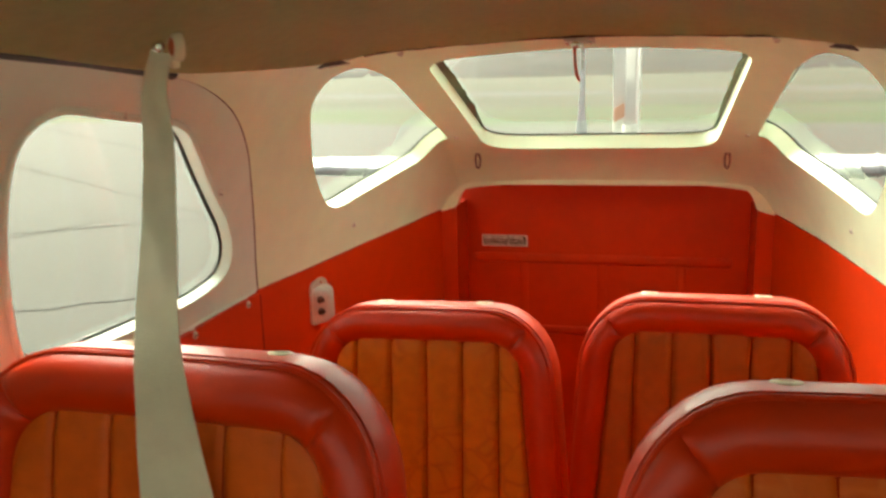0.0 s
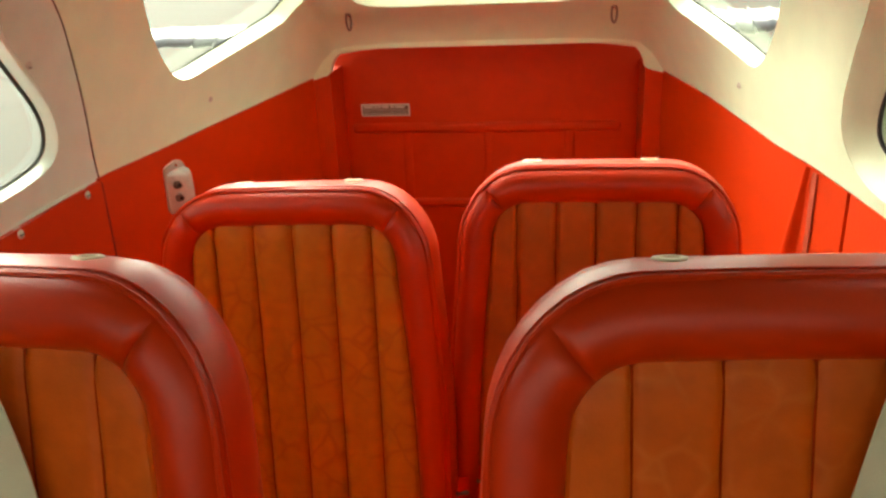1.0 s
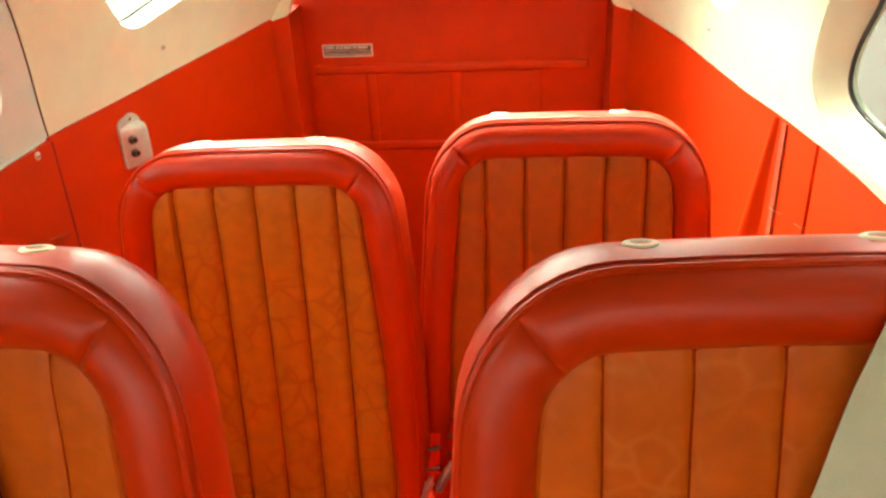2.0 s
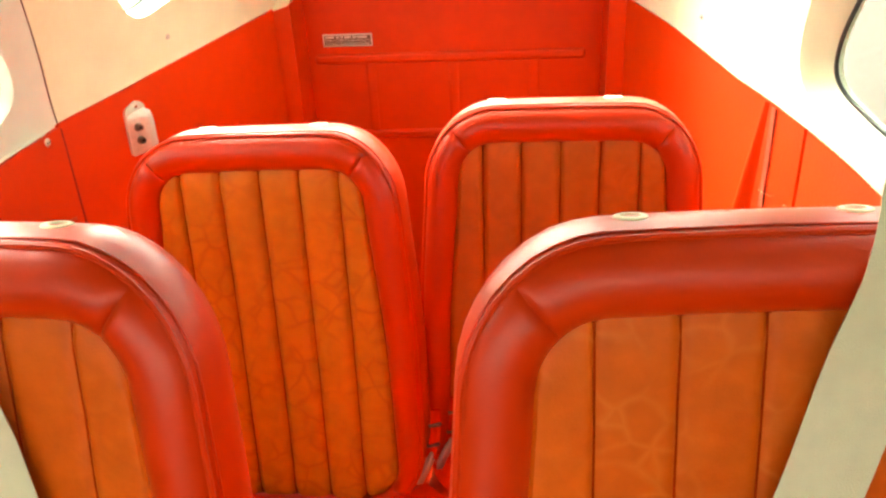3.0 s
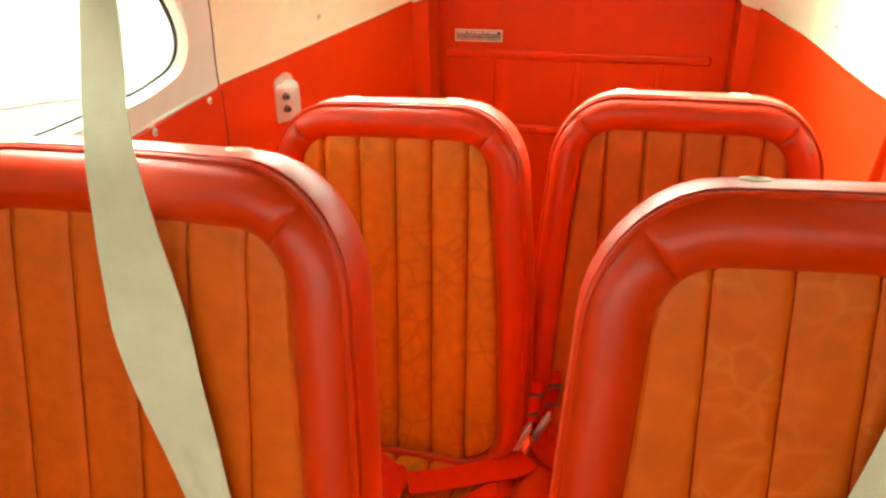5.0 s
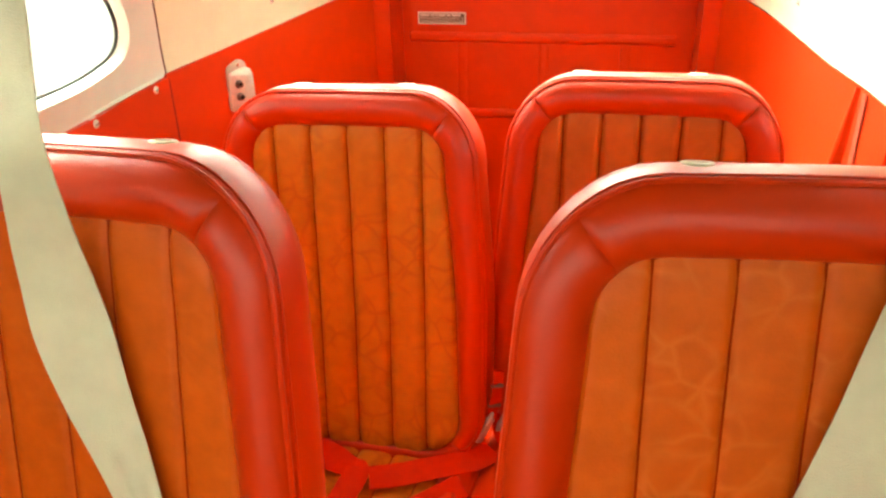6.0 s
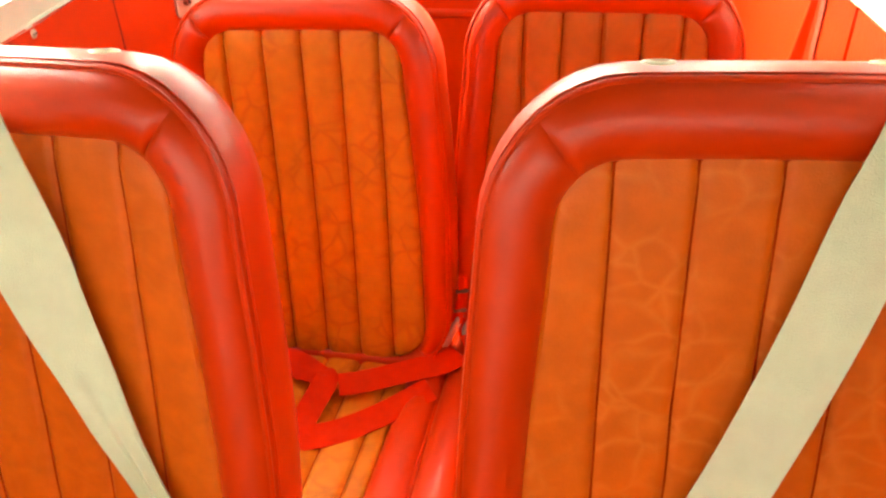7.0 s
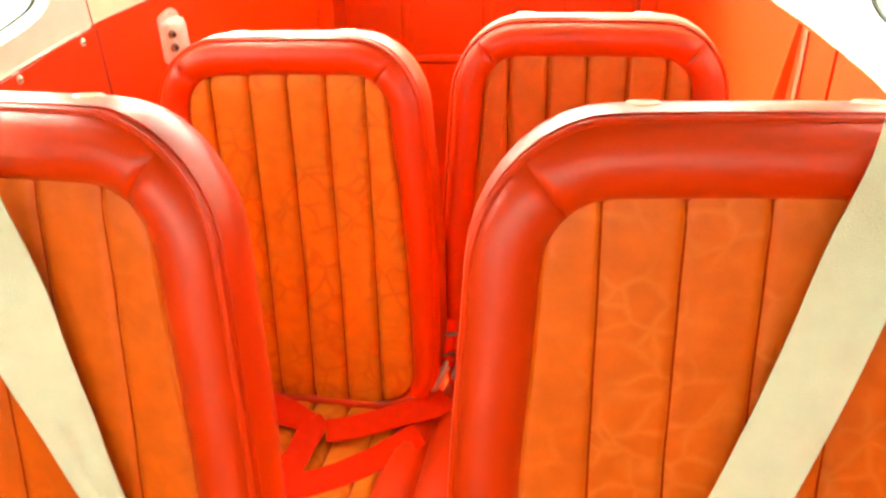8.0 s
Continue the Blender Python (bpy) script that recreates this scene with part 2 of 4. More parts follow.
def ribbon(points, normals, width, thick=0.0016, per=8, widths=None):
    """A strap through points, flat towards the normals; widths: shares of the width, point by point."""
    pts, nor = smooth_line(points, per), smooth_line(normals, per)
    wid = smooth_line([(w, 0) for w in widths or [1.0] * len(points)], per)
    bm = bmesh.new()
    rows = []
    across = 14
    for i, (p, nn) in enumerate(zip(pts, nor)):
        p, nn = Vector(p), Vector(nn).normalized()
        d = Vector(pts[min(i + 1, len(pts) - 1)]) - Vector(pts[max(i - 1, 0)])
        side = d.normalized().cross(nn).normalized()
        nn = side.cross(d.normalized())
        ring = []
        for s in (1, -1):
            for j in range(across + 1):
                f = (j / across - 0.5) * s
                gather = max(0.0, 1.02 - wid[i][0]) * min(1.0, max(0.0, i / len(pts) - 0.55) * 5)
                sag = 0.0008 * math.cos(6.3 * f + 0.25 * i) + 0.010 * gather * math.cos(13 * f + 0.7)
                ring.append(bm.verts.new(p + side * width * wid[i][0] * f + nn * (s * thick / 2 + sag)))
        rows.append(ring)
    for a, b in zip(rows, rows[1:]):
        k = len(a)
        for j in range(k):
            bm.faces.new((a[j], a[(j + 1) % k], b[(j + 1) % k], b[j]))
    bm.faces.new(rows[0][::-1])
    bm.faces.new(rows[-1])
    return bm


def rounded(points, radii, n=6):
    """A closed outline with rounded corners (quadratic corners)."""
    out = []
    k = len(points)
    for i in range(k):
        p, a, b = Vector(points[i]), Vector(points[i - 1]), Vector(points[(i + 1) % k])
        r = radii[i] if isinstance(radii, (list, tuple)) else radii
        pa, pb = p + (a - p).normalized() * min(r, (a - p).length * 0.49), p + (b - p).normalized() * min(r, (b - p).length * 0.49)
        for j in range(n + 1):
            f = j / n
            out.append((pa * (1 - f) ** 2 + p * 2 * f * (1 - f) + pb * f * f)[:])
    return out


def dense(outline, step):
    out = []
    for a, b in zip(outline, outline[1:] + outline[:1]):
        d = math.dist(a, b)
        if d < 1e-7:
            continue
        k = max(1, round(d / step))
        out += [(a[0] + (b[0] - a[0]) * j / k, a[1] + (b[1] - a[1]) * j / k) for j in range(k)]
    return out


def in_poly(p, poly):
    x, y = p
    c = False
    for (x0, y0), (x1, y1) in zip(poly, poly[-1:] + poly[:-1]):
        if (y0 > y) != (y1 > y) and x < (x1 - x0) * (y - y0) / (y1 - y0) + x0:
            c = not c
    return c


from mathutils.geometry import delaunay_2d_cdt


def sheet(outline, holes, step):
    """Triangles of a flat outline with holes, with points inside."""
    loops = [dense(outline, step)] + [dense(h, step) for h in holes]
    verts, edges = [], []
    for lp in loops:
        o = len(verts)
        verts += [Vector(p) for p in lp]
        edges += [(o + i, o + (i + 1) % len(lp)) for i in range(len(lp))]
    xs, ys = [v.x for v in verts], [v.y for v in verts]
    gx = np.arange(min(xs) + step / 2, max(xs), step)
    gy = np.arange(min(ys) + step / 2, max(ys), step)
    edge_pts = np.array([v[:] for v in verts])
    for a in gx:
        for b in gy:
            if np.min(np.abs(edge_pts - (a, b)).sum(1)) < step * 0.55:
                continue
            if in_poly((a, b), loops[0]) and not any(in_poly((a, b), h) for h in loops[1:]):
                verts.append(Vector((a, b)))
    v, _, f, _, _, _ = delaunay_2d_cdt(verts, edges, [], 0, 1e-6)
    keep = []
    for t in f:
        c = sum((v[i] for i in t), Vector((0, 0))) / len(t)
        if in_poly(c[:], loops[0]) and not any(in_poly(c[:], h) for h in loops[1:]):
            keep.append(tuple(t))
    return [p[:] for p in v], keep


def panel(name, outline, holes, place, thick, mat, parent=None, label="", step=0.04, back=0.0):
    """A curved panel with real thickness: place(a, b, off) gives the point at off metres behind the visible face."""
    v, f = sheet(outline, holes, step)
    n = len(v)
    verts = [place(a, b, back) for a, b in v] + [place(a, b, back + thick) for a, b in v]
    faces = [t for t in f] + [tuple(i + n for i in reversed(t)) for t in f]
    count = {}
    for t in f:
        for i, j in zip(t, t[1:] + t[:1]):
            count[(i, j)] = 1
    for i, j in count:
        if (j, i) not in count:
            faces.append((j, i, i + n, j + n))
    return link_mesh(name, verts, faces, mat, parent, label)


# ---- the cabin's inner surface ----
# half sections (half width, height) from the waist to the roof's middle
STATIONS = (
    (-1.2, ((.625, .982), (.607, 1.07), (.565, 1.21), (.49, 1.345), (.38, 1.44), (.2, 1.485), (0, 1.495))),
    (1.0, ((.622, .986), (.605, 1.07), (.562, 1.21), (.49, 1.345), (.38, 1.44), (.2, 1.485), (0, 1.495))),
    (1.11, ((.607, .995), (.592, 1.08), (.553, 1.215), (.475, 1.35), (.375, 1.437), (.2, 1.477), (0, 1.487))),
    (1.26, ((.572, 1.0), (.558, 1.08), (.522, 1.19), (.45, 1.31), (.362, 1.387), (.298, 1.415), (0, 1.432))),
    (1.43, ((.53, 1.01), (.518, 1.085), (.48, 1.175), (.425, 1.265), (.36, 1.32), (.285, 1.335), (0, 1.345))),
    (1.67, ((.472, 1.022), (.452, 1.10), (.418, 1.17), (.385, 1.215), (.359, 1.233), (.268, 1.222), (0, 1.222))),
    (1.77, ((.447, 1.028), (.432, 1.08), (.41, 1.125), (.388, 1.155), (.362, 1.172), (.26, 1.178), (0, 1.180))),
    (1.82, ((.436, 1.03), (.422, 1.065), (.405, 1.095), (.385, 1.115), (.362, 1.130), (.255, 1.138), (0, 1.142))),
    (1.85, ((.428, 1.032), (.415, 1.045), (.4, 1.062), (.382, 1.075), (.362, 1.086), (.25, 1.099), (0, 1.104))),
)
UK = 0.12  # metres per step of u, roughly


def section(y):
    ys = [s[0] for s in STATIONS]
    y = min(max(y, ys[0]), ys[-1])
    i = max(k for k in range(len(ys) - 1) if ys[k] <= y or k == 0)
    f = (y - ys[i]) / (ys[i + 1] - ys[i])
    return [(a[0] + (b[0] - a[0]) * f, a[1] + (b[1] - a[1]) * f) for a, b in zip(STATIONS[i][1], STATIONS[i + 1][1])]


def shell_point(u, y):
    """The inner surface at u steps from the waist (0) to the roof's middle (6) and on to the other waist (12)."""
    flip = 1
    if u > 6:
        u, flip = 12 - u, -1
    c = section(y)
    u = max(-1.0, u)
    if u < 0:
        return Vector((flip * c[0][0], y, c[0][1] + u * UK))
    i = min(5, int(u))
    f = u - i
    get = lambda k: c[max(0, k)] if k < 7 else (-c[5][0], c[5][1])
    a, b, d, e = get(i - 1), get(i), get(i + 1), get(i + 2)
    q = [0.5 * (2 * b[j] + (d[j] - a[j]) * f + (2 * a[j] - 5 * b[j] + 4 * d[j] - e[j]) * f * f + (3 * b[j] - a[j] - 3 * d[j] + e[j]) * f ** 3) for j in (0, 1)]
    return Vector((flip * q[0], y, q[1]))


def inset(y):
    """The right side stands a little further in than the left beside the rear seats."""
    return 0.035 * float(np.interp(y, (0.5, 0.9, 1.0, 1.1, 1.25, 1.45, 1.6), (0.5, 0.6, 0.8, 1.0, 0.85, 0.35, 0.0)))


def shell(side):
    """Maps (y, u * UK) onto the shell of one side; off goes outward."""
    def place(y, w, off):
        u = w / UK
        p = shell_point(u, y)
        if off:
            e = 0.02
            du = shell_point(u + e, y) - shell_point(u - e, y)
            dy = shell_point(u, y + e) - shell_point(u, y - e)
            n = du.cross(dy).normalized()
            if n.dot(p - Vector((0, min(y, 1.2), 1.0))) < 0:
                n = -n
            p = p + n * off
        dx = inset(y) * min(1.0, max(0.0, (2.6 - u) / 1.6)) if side > 0 else 0.0
        return Vector((side * p.x - dx, p.y, p.z))
    return place


def yu(points):
    return [(y, u * UK) for y, u in points]


def wall(side):
    """Maps (y, z) onto the red lower wall of one side."""
    def place(y, z, off):
        w = section(min(y, 1.85))[0][0]
        if y > 1.85:
            w -= (y - 1.85) * 0.24
        bulge = -0.03 * max(0, (0.75 - z)) ** 2
        if side > 0:
            w -= inset(y)
        return Vector((side * (w + bulge + off), y, z))
    return place


def waist(y):
    return section(y)[0][1]


# ---- outside ----
def build_outside():
    g = bmesh.new()
    bmesh.ops.create_grid(g, x_segments=160, y_segments=160, size=2000)
    for v in g.verts:
        v.co.z = -0.92
    tagged(part("ground", g, M_GRASS, None), "flat airfield of dry pale green grass", "ground", kind="structure")
    v, f = sheet([(-80, -60), (80, -60), (80, 31), (20, 33.5), (-8, 36), (-80, 60)], [], 6)
    tagged(link_mesh("apron", [(a, b, -0.9) for a, b in v] + [(a, b, -0.93) for a, b in v], f + [tuple(i + len(v) for i in reversed(t)) for t in f], M_TARMAC),
           "weathered pale grey tarmac apron with cracks", "pavement", kind="structure")
    for name, lab, mat, near, far in (("verge", "strip of fresh green grass beside the apron", M_GREEN, 0, 17), ("taxiway", "pale far taxiway across the airfield", M_TARMAC, 44, 58)):
        edge = [(-80, 60), (-8, 36), (20, 33.5), (80, 31), (140, 30)]
        row = [(x, y + near - (0.6 if near == 0 else 0)) for x, y in edge] + [(x, y + far + 0.04 * x) for x, y in reversed(edge)]
        v, f = sheet(row, [], 8)
        z = -0.91 if near == 0 else -0.905
        tagged(link_mesh(name, [(a, b, z) for a, b in v], f, mat), lab, "ground", kind="structure")
    rng = random.Random(4)
    bm = bmesh.new()
    for a, b in (((-18.5, 20.0), (-6.5, 11.6)), ((-10.6, 9.8), (-6.3, 12.5)), ((-6.9, 5.9), (-4.4, 7.8)), ((-34, 39.5), (-13, 21)), ((-30, 11), (-18, 20)), ((-4, 16), (14, 22)), ((6, 4), (16, 9)), ((4, 12), (18, 10)), ((-12, 0), (-9, 12))):
        k = 24
        line = []
        for i in range(k + 1):
            t = i / k
            line.append(Vector((a[0] + (b[0] - a[0]) * t + rng.uniform(-.05, .05), a[1] + (b[1] - a[1]) * t + rng.uniform(-.05, .05), -0.895)))
        for p, q in zip(line, line[1:]):
            n = (q - p).cross(Vector((0, 0, 1))).normalized() * (0.014 + 0.0015 * math.hypot(p.x, p.y))
            bm.faces.new([bm.verts.new(c) for c in (p - n, q - n, q + n, p + n)])
    tagged(part("tarmac_cracks", bm, M_CRACK, None, smooth=False), "dark open cracks running across the tarmac apron", "crack", kind="stuff")
    bm = bmesh.new()
    rows = []
    for j in range(9):
        row = []
        for i in range(81):
            a = -1.5 + 3.0 * i / 80
            r = 380 + 40 * j
            rise = 1 / (1 + math.exp(-(a + 0.25) * 40))
            crest = 30 * (0.85 + 0.25 * noise.noise((a * 3.0, 3.1, 0))) * rise
            h = crest * math.sin(min(1, j / 6) * math.pi / 2) + (4.5 * rise * noise.noise((a * 60, j * 2.2, 1)) if j > 1 else 0) - 14 * (1 - rise)
            x, y = r * math.sin(a), r * math.cos(a)
            row.append(bm.verts.new((x, y, -0.95 + h)))
        rows.append(row)
    for p, q in zip(rows, rows[1:]):
        for i in range(80):
            bm.faces.new((p[i], p[i + 1], q[i + 1], q[i]))
    tagged(part("wooded_hill", bm, M_HILL, None), "distant hazy hillside of bare grey-brown woods", "hill", kind="structure")


build_outside()


# ---- the aeroplane's tail, seen through the rear windows ----
def build_tail():
    tail = thing("aircraft_tail", "white painted tail with stabiliser and fin behind the rear windows", "aircraft tail")
    bm = bmesh.new()
    rings = []
    for y, w, top, bot in ((1.99, .40, 1.02, .1), (3.2, .28, .80, .15), (4.6, .17, .74, .25), (6.1, .06, .70, .42)):
        rings.append([bm.verts.new((w * math.copysign(abs(math.cos(t)) ** .7, math.cos(t)), y, (top + bot) / 2 + (top - bot) / 2 * math.copysign(abs(math.sin(t)) ** .7, math.sin(t)))) for t in np.linspace(0, 2 * math.pi, 25)[:-1]])
    for a, b in zip(rings, rings[1:]):
        for i in range(24):
            bm.faces.new((a[i], a[(i + 1) % 24], b[(i + 1) % 24], b[i]))
    bm.faces.new(rings[-1])
    part("tail_cone", bm, M_PAINT, tail)
    for s in (-1, 1):
        def foil(x, c):
            le = 4.75 + 0.06 * abs(x)
            pts = []
            for t in np.linspace(0, 2 * math.pi, 29)[:-1]:
                f = (1 - math.cos(t)) / 2
                th = 0.13 * c * (math.sqrt(max(f, 0)) - 0.35 * f - 0.65 * f * f) * math.sin(t) / max(1e-6, abs(math.sin(t))) if 0 < f < 1 else 0
                pts.append((s * x, le + f * c, 0.772 + th))
            return pts
        bm = bmesh.new()
        a, b = [[bm.verts.new(p) for p in foil(x, c)] for x, c in ((0.06, 1.05), (2.6, 0.8))]
        for i in range(28):
            bm.faces.new((a[i], a[(i + 1) % 28], b[(i + 1) % 28], b[i]))
        bm.faces.new(a)
        bm.faces.new(b[::-1])
        stab = part("stabiliser", bm, M_PAINT, tail)
        part("leading_edge_boot", tube([(s * 0.07, 4.765, 0.772), (s * 2.58, 4.915, 0.772)], 0.036, 12), M_BARE, stab, "dull grey leading edge boot")
    bm = bmesh.new()
    prof = ((4.2, 0.72), (5.0, 1.05), (5.35, 2.1), (5.95, 2.1), (6.05, 0.7))
    sides = [[bm.verts.new((-0.012 + d * (0.048 if 0 < i < 4 else 0.04), y, z)) for i, (y, z) in enumerate(prof)] for d in (-1, 1)]
    bm.faces.new(sides[0])
    bm.faces.new(sides[1][::-1])
    for i in range(5):
        bm.faces.new((sides[0][i], sides[0][(i + 1) % 5], sides[1][(i + 1) % 5], sides[1][i]))
    bmesh.ops.bevel(bm, geom=bm.edges[:], offset=0.02, segments=2, affect="EDGES")
    fin = part("fin", bm, M_PAINT, tail)
    bm = box_bm(-0.112, -0.048, 4.93, 4.99, 1.085, 1.175, 0.004)
    for v in bm.verts:
        v.co.z += 0.6 * (v.co.x + 0.08)
    part("fin_marking", bm, M_ORANGE, fin, "faded orange marking")
    # the fin's less lit side, its dimness put into a greyer white
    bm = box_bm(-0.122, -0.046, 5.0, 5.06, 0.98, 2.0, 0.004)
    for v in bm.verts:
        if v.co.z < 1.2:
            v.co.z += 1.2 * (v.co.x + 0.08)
    part("fin_side", bm, M_FIN_DIM, fin, "white fin side, its weaker light put into the colour")
    part("fin_root", lathe([(0.085, 0), (0.070, 0.10), (0.056, 0.22), (0.050, 0.34)], 20, pose(-0.010, 4.90, 0.72)), M_PAINT, fin, "flared white fin root")
    ant = thing("whip_antenna", "thin grey whip antenna on the rear fuselage", "antenna")
    part("mast", tube([(-0.157, 3.1, 0.78), (-0.157, 3.12, 1.2), (-0.157, 3.16, 1.62)], 0.010, 8), M_BARE, ant)
    part("base", lathe([(0.055, 0), (0.045, 0.16), (0.03, 0.34), (0.015, 0.46), (0.011, 0.52)], 14, pose(-0.157, 3.105, 0.76)), M_BARE, ant)


build_tail()

# ---- openings in the shell, as (y, u) ----
DOOR_WIN = rounded(yu([(0.40, 3.2), (0.58, 2.98), (0.715, 2.86), (0.812, 2.35), (0.980, 1.38), (0.982, 0.86), (0.87, 0.70), (0.68, 0.74), (0.50, 0.82), (0.435, 2.2)]), [.07, .1, .05, .1, .07, .05, .05, .08, .05, .1])
QUARTER_WIN = rounded(yu([(1.09, 3.1), (1.135, 3.80), (1.22, 3.93), (1.66, 4.02), (1.62, 2.31), (1.55, 1.975), (1.49, 1.775), (1.40, 1.525), (1.315, 1.30), (1.20, 2.2)]), [.05, .05, .05, .03, .03, .05, .05, .05, .05, .1])
REAR_WIN = rounded(yu([(1.255, 4.98), (1.255, 6), (1.255, 7.02), (1.70, 7.02), (1.70, 6), (1.70, 4.98)]), [.04, .001, .04, .06, .001, .06])
DOOR_EDGE = [(1.098, 0.0), (1.085, 0.7), (1.06, 1.4), (1.015, 2.0), (0.955, 2.5), (0.86, 2.95), (0.76, 3.25), (0.66, 3.46), (0.56, 3.57), (0.42, 3.70)]

for _ in range(3):
    fine = [tuple(p) for p in smooth_line(DOOR_EDGE, 3)]
    DOOR_EDGE = [fine[0]] + [tuple(sum(q[k] for q in fine[i - 1:i + 2]) / 3 for k in (0, 1)) for i in range(1, len(fine) - 1)] + [fine[-1]]
    DOOR_EDGE = DOOR_EDGE[::2] if len(DOOR_EDGE) > 30 else DOOR_EDGE


def glaze(name, outline, place, back, thick):
    """Seal and pane of one window."""
    win = thing(name, "clear acrylic window pane in a dark rubber seal", "window", kind="structure")
    loop = [place(a, b, back + 0.001) for a, b in dense(outline, 0.02)]
    bm = tube(loop, thick, 8, closed=True)
    part("window_seal", bm, M_RUBBER, win, "black rubber seal")
    pane = panel("pane", outline, [], place, 0.004, M_GLASS, win, step=0.08, back=back)
    pane.visible_shadow = False
    return win


def grown(outline, d):
    """An outline moved outward by d."""
    pts = dense(outline, 0.012)
    area = sum(a[0] * b[1] - b[0] * a[1] for a, b in zip(pts, pts[1:] + pts[:1]))
    out = []
    for i, p in enumerate(pts):
        a, b = pts[i - 2], pts[(i + 2) % len(pts)]
        tx, ty = b[0] - a[0], b[1] - a[1]
        k = d / max(1e-9, math.hypot(tx, ty)) * (1 if area > 0 else -1)
        out.append((p[0] + ty * k, p[1] - tx * k))
    return out


def dish(name, outline, place, profile, mat, parent, label=""):
    """A moulded reveal round an opening: rows of (outward growth, depth)."""
    base = dense(outline, 0.012)
    n = len(base)
    verts, faces = [], []
    for g, off in profile:
        verts += [place(a, b, off) for a, b in (grown(outline, g) if g else base)]
    for k in range(len(profile) - 1):
        for i in range(n):
            faces.append((k * n + i, k * n + (i + 1) % n, (k + 1) * n + (i + 1) % n, (k + 1) * n + i))
    return link_mesh(name, verts, faces, mat, parent, label)


# added forward side windows, out of view, sized for the light they let in
FORE_WIN = rounded(yu([(-0.80, 1.2), (-0.1, 1.0), (-0.1, 3.0), (-0.6, 3.0)]), .05)


def build_cabin():
    # left side: a door with its trim, window and red lower panel
    sh, wl = shell(-1), wall(-1)
    door = thing("door_1", "closed cabin door with grey-white trim and red lower panel", "door", kind="structure")
    inner = [(y - 0.005, w) for y, w in yu(DOOR_EDGE)]
    panel("door_trim", inner + yu([(0.30, 3.78), (0.05, 3.80), (0.05, 0.0)]), [grown(DOOR_WIN, 0.015)], sh, 0.03, M_DOOR, door, "grey-white moulded trim")
    dish("window_rim", DOOR_WIN, sh, [(0.0155, 0.004), (0.014, -0.001), (0.011, -0.0035), (0.007, -0.003), (0.003, 0.004), (0.0, 0.019)], M_DOOR, door, "white rolled window rim")
    low = [(0.05, 0.12), (1.080, 0.12), (1.090, waist(1.09) - 0.005)] + [(y, waist(y) - 0.005) for y in (0.9, 0.6, 0.3, 0.05)]
    panel("door_panel", low, [], wl, 0.03, M_WALL_RED, door, "red vinyl lower panel", step=0.1, back=-0.006)
    seam = [sh(y, u * UK, 0.004) for y, u in DOOR_EDGE]
    part("door_seal", tube(smooth_line(seam, 6), 0.0032, 8), M_SEAL, door, "dark door seal")
    part("door_seal", tube([wl(1.093, z, -0.001) for z in (0.985, 0.8, 0.5, 0.12)], 0.005, 8), M_CARPET, door, "dark red door joint")
    part("door_seal", tube([wl(y, waist(y) - 0.0025, 0.004) for y in (0.05, 0.4, 0.8, 1.09)], 0.0028, 8), M_DOOR, door, "grey-white joint strip")
    # aft red walls on both sides
    for s in (-1, 1):
        w2 = wall(s)
        start = 1.096 if s < 0 else 1.022
        ys = [y for y in (1.84, 1.67, 1.43, 1.26, 1.11) if y > start] + [start]
        aft = [(start, -0.1), (1.84, -0.1)] + [(y, waist(y) - 0.002) for y in ys]
        tagged(panel("wall_aft", aft, [], w2, 0.03, M_WALL_RED, None, step=0.06, back=0.0), "red vinyl covered rear side wall", "wall", kind="structure")
        end = 0.044 if s < 0 else 1.014
        fy = [y for y in (0.6,) if y < end]
        tagged(panel("wall_fore", [(-1.2, 0.12), (end, 0.12), (end, waist(end) - 0.002)] + [(y, waist(y) - 0.002) for y in fy] + [(-1.2, 0.968)], [], w2, 0.03, M_WALL_RED, None, step=0.12), "red vinyl forward side wall", "wall", kind="structure")
        if s < 0:
            fore = panel("side_trim", yu([(-1.2, 0), (0.044, 0), (0.044, 3.80), (-0.5, 3.80), (-1.2, 1.2)]), [FORE_WIN], shell(s), 0.03, M_DOOR, None, step=0.08)
            tagged(fore, "grey-white forward side trim round an added window, out of view", "trim", kind="structure")
        glaze("window_3" if s < 0 else "window_4", FORE_WIN, shell(s), 0.028, 0.006)
        glaze("window_1" if s < 0 else "window_2", DOOR_WIN, shell(s), 0.017 if s < 0 else 0.027, 0.004)
        glaze("window_5" if s < 0 else "window_6", QUARTER_WIN, shell(s), 0.037, 0.003)
    # right wall: a soft upright fold and a faded strap beside it
    w2 = wall(1)
    fold = thing("wall_fold", "soft upright fold in the red vinyl wall", "trim", kind="structure")
    verts, faces = [], []
    for k in range(13):
        z = waist(1.15) - 0.004 - (waist(1.15) - 0.35) * k / 12
        for i in range(13):
            t = i / 12
            spread = 0.018 + 0.046 * min(1, k / 5)
            verts.append(w2(1.128 + spread * t + 0.045 * k / 12, z, 0.001 - (0.006 + 0.014 * min(1, k / 4)) * (0.5 - 0.5 * math.cos(2 * math.pi * t))))
    for k in range(12):
        for i in range(12):
            faces.append((k * 13 + i, k * 13 + i + 1, (k + 1) * 13 + i + 1, (k + 1) * 13 + i))
    link_mesh("fold", verts, faces, M_WALL_RED, fold)
    top = waist(1.112) - 0.006
    panel("faded_strap", [(1.104, 0.35), (1.118, 0.35), (1.118, top - 0.001), (1.104, top)], [], w2, 0.002, M_STRAP, fold, "faded brownish strap", step=0.05, back=-0.0025)

    # one moulded ivory shell round the rear windows, running forward on the right
    sh = shell(1)
